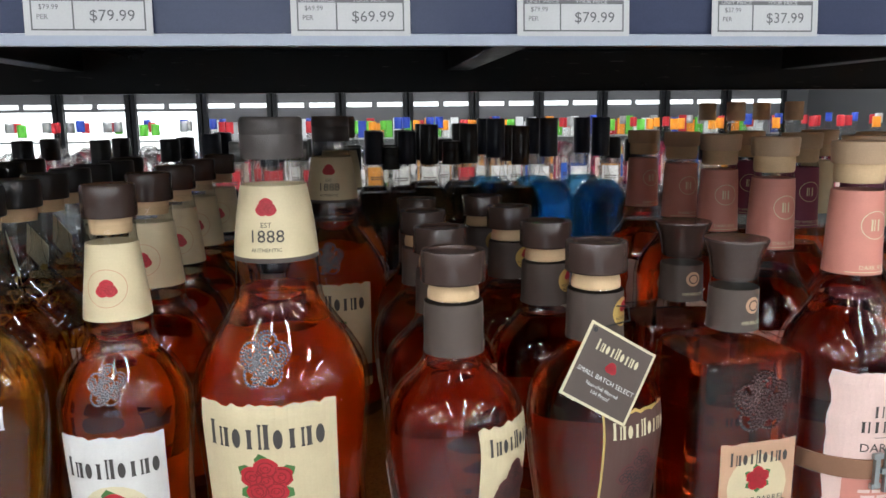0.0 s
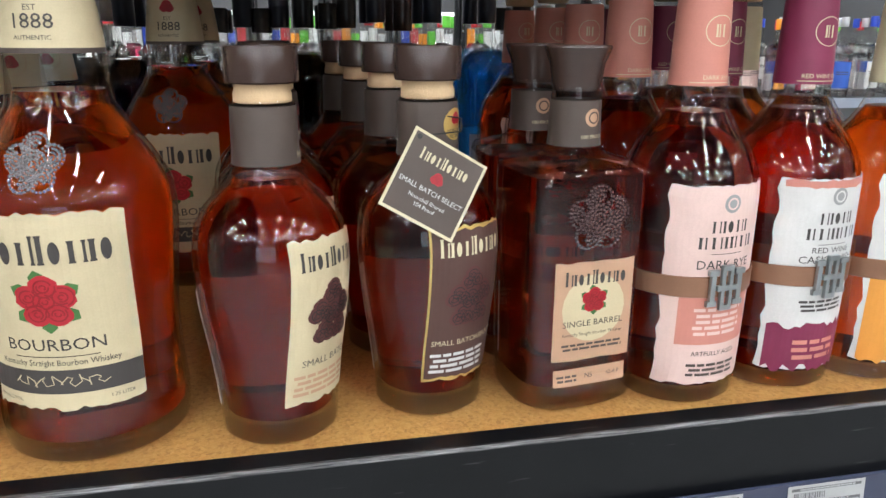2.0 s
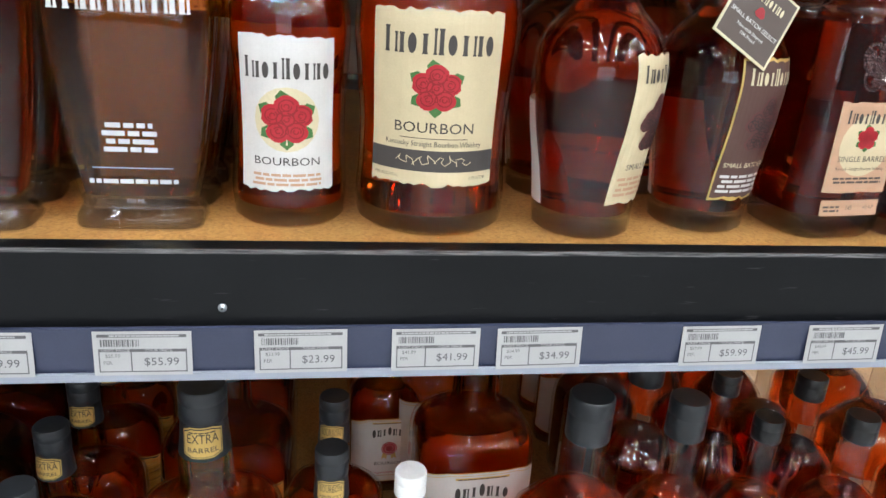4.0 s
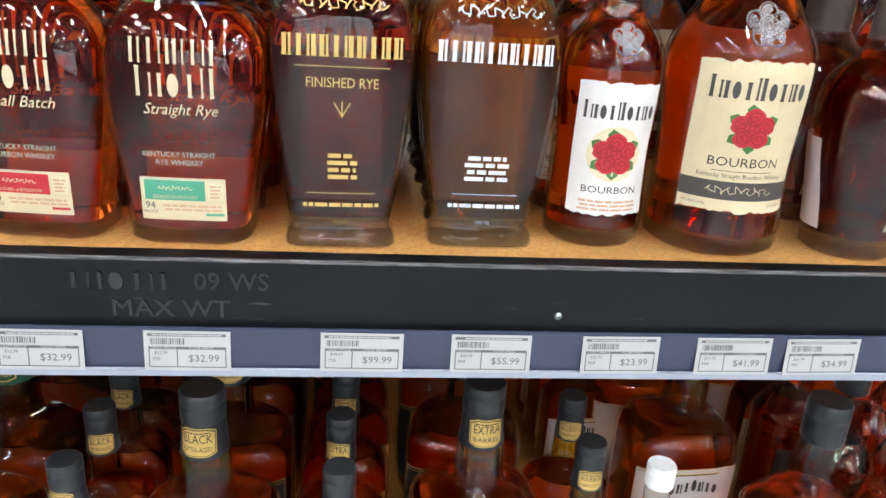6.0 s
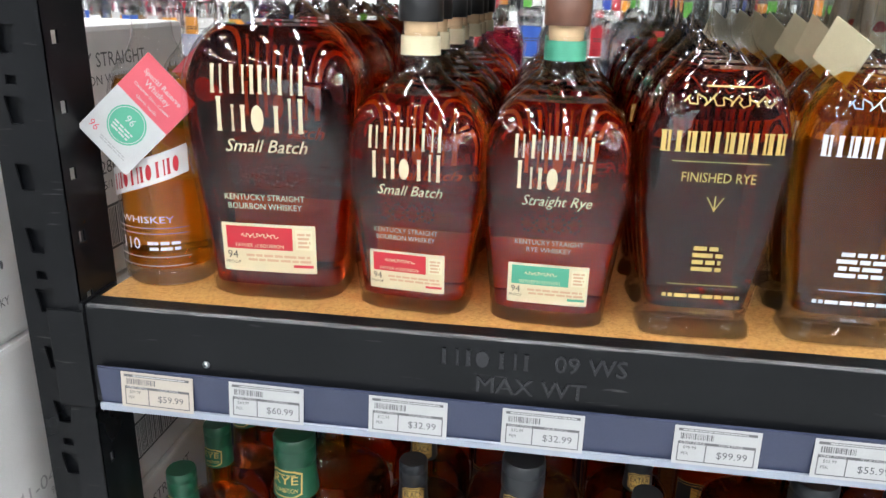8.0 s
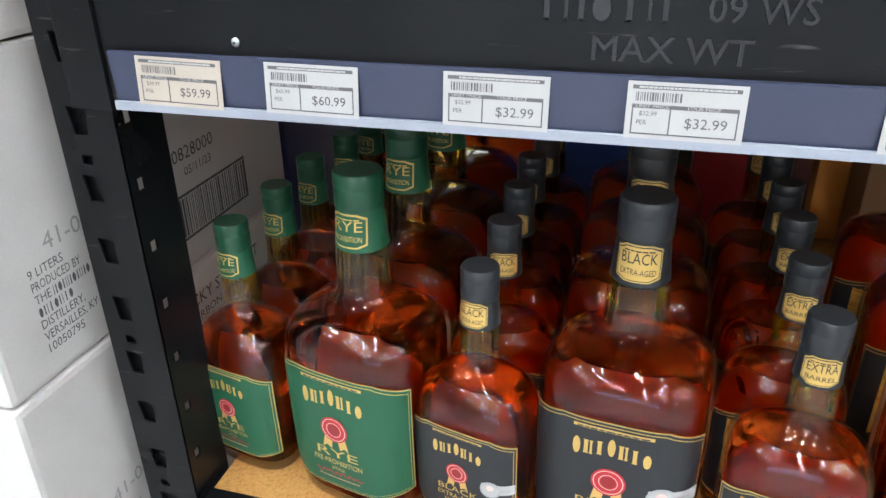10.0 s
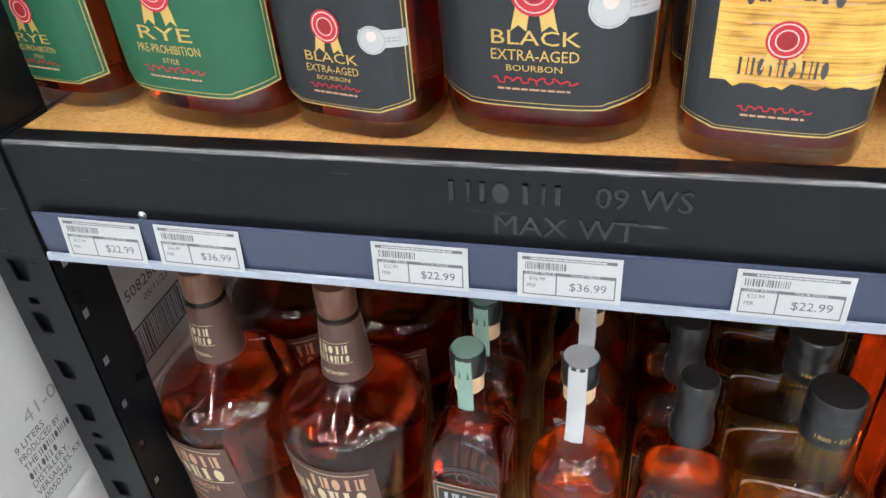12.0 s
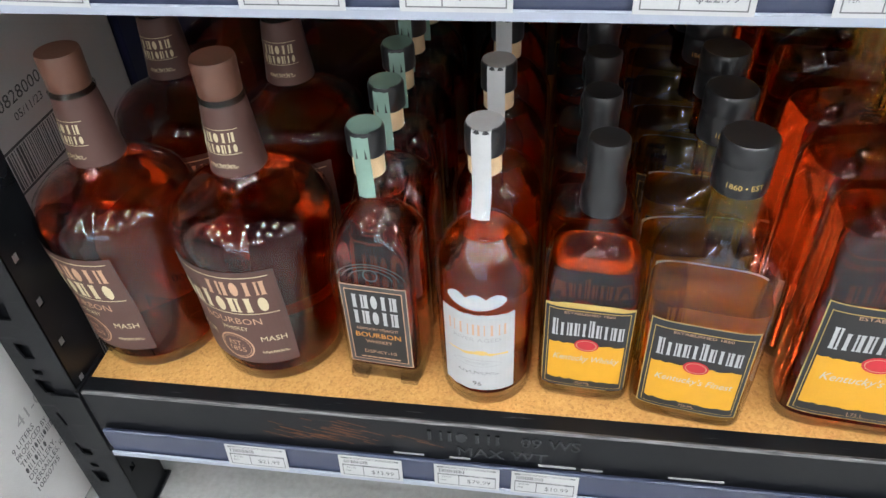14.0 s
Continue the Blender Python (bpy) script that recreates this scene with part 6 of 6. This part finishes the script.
    a.words("paperwhite", "Kentucky Whisky" if kind == "faceted" else "Kentucky's Finest", 0, -0.0145 * k, 0.0105 * k, 6, 0.3, wide=w * 1.5)
    a.words("tan", "750 ML" if k == 1 else "1.75 L", 0, bot + 0.008, 0.0045 * k, 6)
    a.done("label", t, "gold", "black label with a yellow panel")
    return t, sh


def plain_spirit(label, r, h, liquid, cap, label_ink, tall_cap=30, square=2.0, shoulder=0.62, neck=13):
    """A simpler bottle from the far side of the shelf."""
    s = h * shoulder
    rows = [(0, r * 0.92, r * 0.92 * (1 if square == 2 else 0.8), square), (5, r, r * (1 if square == 2 else 0.8), square), (s, r, r * (1 if square == 2 else 0.8), square), (s + h * 0.07, r * 0.8, r * 0.7, 2), (s + h * 0.13, neck * 1.25, neck * 1.25, 2), (s + h * 0.18, neck, neck, 2), (h - tall_cap + 4, neck, neck, 2)]
    t, sh = bottle(label, rows, s / 1000 + h * 0.00010, liquid, 0.010, "spirit bottles on the far side", cap=screw_cap(h - tall_cap, neck + 1.5, tall_cap, cap), seg=28, category="spirits bottle")
    if label_ink:
        a = Art(on_bottle(sh, s / 2000))
        a.patch(label_ink, -r * 0.0008, r * 0.0008, -s * 0.0003, s * 0.0003, 1, step=0.006)
        a.bars("charcoal", 0, 0.01, r * 0.0012, 0.016, 2, 2)
        a.done("label", t, label_ink)
    return t, sh


def row_of(make, x, yf, deck, count, yaw=0.0, gap=0.004, drift=0.0, seed=0, args=()):
    """A file of like bottles from the front edge towards the back."""
    t, sh = make(*args)
    hd = max(sh.dims(z)[1] for z in np.linspace(0.005, 0.2, 30))
    r = random.Random(seed + int(x * 1000))
    y = yf + hd
    for k in range(count):
        m = pose(x + drift * k + (r.uniform(-0.004, 0.004) if k else 0), y, DECK[deck] + 0.0002, 0, 0, yaw if k == 0 else yaw * 0.3 + r.uniform(-14, 14))
        if k == 0:
            t.matrix_basis = m
        else:
            copy_thing(t, m)
        y += 2 * hd + gap + r.uniform(0, 0.006)
    return t, sh


# upper shelf
row_of(clear_whiskey, -0.745, 0.048, "a", 5)
row_of(tall_shouldered, -0.634, 0.036, "a", 5, 2, args=(True, False))
row_of(tall_shouldered, -0.513, 0.033, "a", 7, -6, args=(False, False))
row_of(tall_shouldered, -0.403, 0.027, "a", 7, -2, args=(False, True))
row_of(winged, -0.289, 0.031, "a", 8, 2, args=(True,))
row_of(winged, -0.176, 0.039, "a", 8, 0, args=(False,))
row_of(flower_bourbon, -0.074, 0.043, "a", 5, 0, args=(False,))
big_rose, _ = row_of(flower_bourbon, 0.033, 0.025, "a", 1, -7, args=(True,))
copy_thing(big_rose, pose(0.060, 0.42, DECK["a"] + 0.0002, 0, 0, -6))
copy_thing(big_rose, pose(0.066, 0.55, DECK["a"] + 0.0002, 0, 0, 14))
row_of(small_batch, 0.151, 0.016, "a", 4, 48, args=(False,))
row_of(small_batch, 0.256, 0.034, "a", 1, 26, args=(True,))
row_of(small_batch, 0.246, 0.140, "a", 3, 26, 0.004, -0.010, args=(True, False))
row_of(single_barrel, 0.356, 0.035, "a", 2, 8)
row_of(belted, 0.443, 0.024, "a", 5, 8, args=("dark",))
row_of(belted, 0.530, 0.031, "a", 4, 8, args=("wine",))
row_of(belted, 0.610, 0.029, "a", 4, 8, args=("gold",))
# middle shelf
row_of(rectangular_bourbon, -0.762, 0.054, "b", 7, -12, args=("rye", False))
row_of(rectangular_bourbon, -0.637, 0.028, "b", 5, -12, args=("rye", True))
row_of(rectangular_bourbon, -0.531, 0.025, "b", 6, -14, args=("black", False))
row_of(rectangular_bourbon, -0.413, 0.026, "b", 4, -6, args=("black", True))
row_of(rectangular_bourbon, -0.287, 0.012, "b", 6, -8, args=("cut", False))
# bottom shelf
row_of(brown_jug, -0.731, 0.028, "c", 3, -22)
row_of(brown_jug, -0.599, 0.024, "c", 3, -10)
row_of(square_strip, -0.480, 0.050, "c", 7, -5, args=("square",))
row_of(square_strip, -0.385, 0.026, "c", 6, -6, args=("cask",))
row_of(early, -0.293, 0.044, "c", 8, -4, args=("faceted",))
row_of(early, -0.200, 0.027, "c", 8, -9, args=("flask",))
row_of(early, -0.062, 0.029, "c", 7, -6, args=("large",))
# middle shelf, further along, seen from above
row_of(rectangular_bourbon, -0.150, 0.040, "b", 3, 4, args=("cut", True))
row_of(rectangular_bourbon, -0.040, 0.050, "b", 2, -4, args=("white", False))
row_of(rectangular_bourbon, 0.034, 0.330, "b", 3, 2, args=("white", False))
row_of(rectangular_bourbon, 0.315, 0.330, "b", 3, 2, args=("white", False))
row_of(rectangular_bourbon, 0.118, 0.175, "b", 2, 4, args=("white", True))
row_of(lambda: plain_spirit("small bourbon bottle with white cap", 34, 232, "amber", "white", "white", 24), 0.030, 0.042, "b", 1)
row_of(lambda: plain_spirit("large bourbon bottle with ribbed dark cap", 58, 306, "dark", "slate", "charcoal", 44, 3.2, 0.55, 19), 0.190, 0.030, "b", 1)
row_of(lambda: plain_spirit("bourbon bottle with black cap and red script sleeve", 44, 292, "dark", "slate", "charcoal", 40, 2.0, 0.55, 17), 0.292, 0.045, "b", 3)
row_of(lambda: plain_spirit("amber whiskey bottle with small black cap", 38, 262, "red", "black", "cream", 24, 2.0, 0.58, 13), 0.385, 0.060, "b", 5)
row_of(lambda: plain_spirit("amber whiskey bottle with black cap", 42, 270, "dark", "black", "charcoal", 26, 3.0, 0.58, 14), 0.475, 0.050, "b", 5)
row_of(lambda: plain_spirit("large amber whiskey bottle with black cap", 60, 300, "red", "black", "cream", 28, 3.0, 0.56, 18), 0.600, 0.045, "b", 3)
# kraft cartons at the back of the middle shelf
def kraft_box(x0, x1, y0, y1, k, h, label):
    t = thing("kraft_carton", pose((x0 + x1) / 2, (y0 + y1) / 2, DECK[k]), label, "carton", "kraft cartons on the shelf")
    w, d = (x1 - x0) / 2, (y1 - y0) / 2
    part("box", box(bmesh.new(), -w, w, -d, d, 0.0002, h, 0.003), KRAFT, t)
    part("tape", box(bmesh.new(), -w - 0.0006, w + 0.0006, -0.02, 0.02, h - 0.05, h + 0.0008), INK["buff"], t, "packing tape")


kraft_box(-0.12, 0.20, 0.66, 0.86, "b", 0.20, "brown kraft carton behind the bottles")

def back_box(x, y, k, w, d, h, mat, name, label):
    t = thing(name, pose(x, y, DECK[k]), label, "carton", "cartons at the back of the shelf")
    part("box", box(bmesh.new(), -w / 2, w / 2, -d / 2, d / 2, 0.0002, h, 0.003), mat, t)
    part("flap", box(bmesh.new(), -w / 2 + 0.003, w / 2 - 0.003, -d / 2 + 0.003, -0.001, h, h + 0.003), mat, t)


back_box(-0.61, 0.78, "b", 0.085, 0.10, 0.34, INK["red"], "red_carton", "bright red carton at the back of the shelf")
back_box(-0.505, 0.78, "b", 0.115, 0.12, 0.36, INK["blue"], "blue_carton", "blue carton at the back of the shelf")
back_box(-0.395, 0.79, "b", 0.09, 0.10, 0.33, INK["black"], "black_carton", "black carton at the back of the shelf")
back_box(-0.305, 0.78, "b", 0.085, 0.10, 0.35, INK["darkred"], "dark_red_carton", "dark red carton at the back of the shelf")
back_box(-0.215, 0.79, "b", 0.08, 0.10, 0.34, INK["maroon"], "dark_red_carton", "maroon carton at the back of the shelf")
back_box(-0.145, 0.79, "b", 0.045, 0.10, 0.35, INK["orange"], "orange_carton", "narrow orange carton at the back of the shelf")
back_box(0.36, 0.78, "b", 0.28, 0.18, 0.36, INK["black"], "black_carton", "black carton at the back of the shelf")
# added box, tall enough to stop light behind the brown-label bottles
back_box(-0.66, 0.61, "c", 0.24, 0.13, 0.40, INK["charcoal"], "black_carton", "charcoal carton behind the brown-label bottles")
# height stretched so the box shuts out the bright gap behind it
boxn = thing("dark_red_carton", pose(-0.05, 0.71, DECK["b"] + 0.2012), "dark red gift carton standing on a kraft carton", "carton")
part("box", box(bmesh.new(), -0.10, 0.22, -0.08, 0.08, 0.0, 0.15, 0.003), INK["maroon"], boxn)

# far side of the upper shelf, facing the next aisle
FAR = (("tall blue gin bottle with dark cap", 44, 330, "blue", "navy", None, 60, 2.0, (0.305, 0.39, 0.475)),
       ("tall dark green bottle with black cap", 38, 322, "night", "black", None, 60, 2.0, (0.20, 0.262)),
       ("dark wine-coloured bottle with brown capsule", 36, 318, "dark", "brown", None, 60, 2.0, (0.345,)),
       ("round dark bottle with black stopper", 52, 288, "night", "black", "charcoal", 34, 2.0, (0.08, 0.14)),
       ("clear spirit bottle with silver cap", 40, 300, "clear", "silver", "white", 30, 2.0, (0.0, -0.09, 0.60)),
       ("red flavoured spirit bottle with clear cap", 38, 285, "pink", "red", "white", 30, 2.0, (-0.70, -0.60, -0.50)),
       ("clear spirit bottle with black cap", 40, 305, "clear", "black", "steelblue", 34, 3.0, (-0.40, -0.29, -0.19)),
       ("tall clear bottle with wooden stopper", 42, 352, "clear", "wood", "white", 30, 2.0, (0.70, 0.80)))
FAR += (("slim dark blue bottle with navy cap", 34, 312, "night", "navy", None, 50, 2.0, (-0.13, -0.045, 0.035, 0.115, 0.165)),
        ("dark rum bottle with black cap", 38, 296, "dark", "black", "charcoal", 36, 2.0, (0.235, 0.53, 0.655)))
for lab, rr, h, liq, cp, ink, tc, sq, xs in FAR:
    t, sh = plain_spirit(lab, rr, h, liq, cp, ink, tc, sq, 0.6)
    n = 0
    for x in xs:
        for y in (0.845, 0.745):
            m = pose(x, y, DECK["a"] + 0.0002, 0, 0, 180)
            if n == 0:
                t.matrix_basis = m
            else:
                copy_thing(t, m)
            n += 1


# ---- the next aisle: a gondola with rows of clear spirits ----
def gondola(x0, x1, y0, y1, tops):
    t = thing("gondola_shelf", pose(0, 0, 0), "black steel gondola shelving in the next aisle", "shelving", "gondolas")
    bm = bmesh.new()
    box(bm, x0, x1, y0 + 0.2, y1 - 0.2, 0.0, 0.12)
    part("plinth", bm, STEEL, t)
    for z in tops:
        part("deck", box(bmesh.new(), x0, x1, y0, y1, z - 0.03, z, 0.003), STEEL, t)
        part("price_rail", box(bmesh.new(), x0, x1, y0 - 0.012, y0 - 0.001, z - 0.04, z - 0.002), RAIL_LIP, t)
    for x in (x0, (x0 + x1) / 2, x1):
        part("upright", box(bmesh.new(), x - 0.02, x + 0.02, (y0 + y1) / 2 - 0.03, (y0 + y1) / 2 + 0.03, 0, tops[-1] + 0.02, 0.003), STEEL, t)
    return t


gondola(-3.4, 3.8, 2.2, 3.0, (0.35, 0.78, 1.21))
kinds = [plain_spirit(lab, rr, h, liq, cp, ink, tc, 2.0, 0.55)[0] for lab, rr, h, liq, cp, ink, tc in (
    ("clear vodka bottle with red cap", 42, 300, "clear", "red", "red", 40), ("clear vodka bottle with blue cap", 42, 310, "clear", "blue", "white", 40),
    ("clear vodka bottle with lime cap", 40, 295, "clear", "lime", "white", 40), ("clear vodka bottle with orange cap", 40, 295, "clear", "orange", "orange", 40),
    ("pink vodka bottle with red cap", 40, 300, "pink", "red", "pink", 40), ("clear vodka bottle with silver cap", 44, 305, "clear", "silver", "blue", 36))]
r = random.Random(2)
used = set()
for y in (2.26, 2.38, 2.72, 2.90):
    x = -3.3
    while x < 3.7:
        k = int((x * 1.9 + y * 3) % 6) if r.random() < 0.75 else r.randrange(6)
        m = pose(x, y, 1.2102, 0, 0, r.uniform(-20, 20))
        if k in used:
            copy_thing(kinds[k], m)
        else:
            kinds[k].matrix_basis = m
            used.add(k)
        x += r.uniform(0.11, 0.16)


# ---- lit coolers along the far wall ----
def cooler(x, bright):
    t = thing("display_cooler", pose(x, 8.7, 0), "tall lit glass-door drinks cooler against the far wall", "cooler", "coolers along the far wall")
    part("cabinet", box(bmesh.new(), -0.39, 0.39, 0.0, 0.28, 0.0, 2.3, 0.01), INK["darkgrey"], t)
    for a, b in ((-0.33, -0.035), (0.035, 0.33)):
        part("header_light", box(bmesh.new(), a, b, -0.03, -0.004, 1.635, 1.685, 0.004), COOLER, t, "lit header strip")
    if bright:
        part("light_panel", box(bmesh.new(), -0.33, 0.33, -0.012, -0.002, 0.25, 1.6), COOLER, t, "glowing white interior")
    for z in (0.55, 0.9, 1.25):
        part("rack", box(bmesh.new(), -0.33, 0.33, -0.05, -0.014, z, z + 0.02), CAP["silver"], t)
        for j in range(0 if bright else 6):
            part("can_pack", box(bmesh.new(), -0.31 + j * 0.105, -0.215 + j * 0.105, -0.048, -0.016, z + 0.021, z + 0.19 + 0.03 * ((j + int(x)) % 3), 0.006), CAP[("red", "white", "blue", "lime", "silver", "orange", "white")[(j * 5 + int(z * 20) + int(x * 3)) % 7]], t)
    for a, b in ((-0.39, -0.34), (0.34, 0.39)):
        part("door_frame", box(bmesh.new(), a, b, -0.06, -0.001, 0.15, 2.25, 0.004), STEEL, t)


for k in range(13):
    cooler(-4.5 + k * 0.8, k < 4)


# added dark boxes fill the back of the lowest shelf and block light from behind
def dark_blocker(x, w, h, mat, label):
    t = thing("dark_blocker", pose(x, 0.785, DECK["c"]), label, "carton", "cartons at the back of the lowest shelf")
    part("box", box(bmesh.new(), -w / 2, w / 2, -0.105, 0.105, 0.0002, h, 0.003), mat, t)
    part("flap", box(bmesh.new(), -w / 2 + 0.004, w / 2 - 0.004, -0.10, -0.002, h, h + 0.003), mat, t)


for i, x in enumerate((-0.62, -0.34, -0.06, 0.22, 0.50, 0.78, 1.06)):
    dark_blocker(x, 0.275, (0.33, 0.36, 0.34)[i % 3], (INK["brown"], INK["charcoal"], INK["navy"])[i % 3], ("dark brown carton at the back of the shelf", "charcoal carton at the back of the shelf", "navy carton at the back of the shelf")[i % 3])
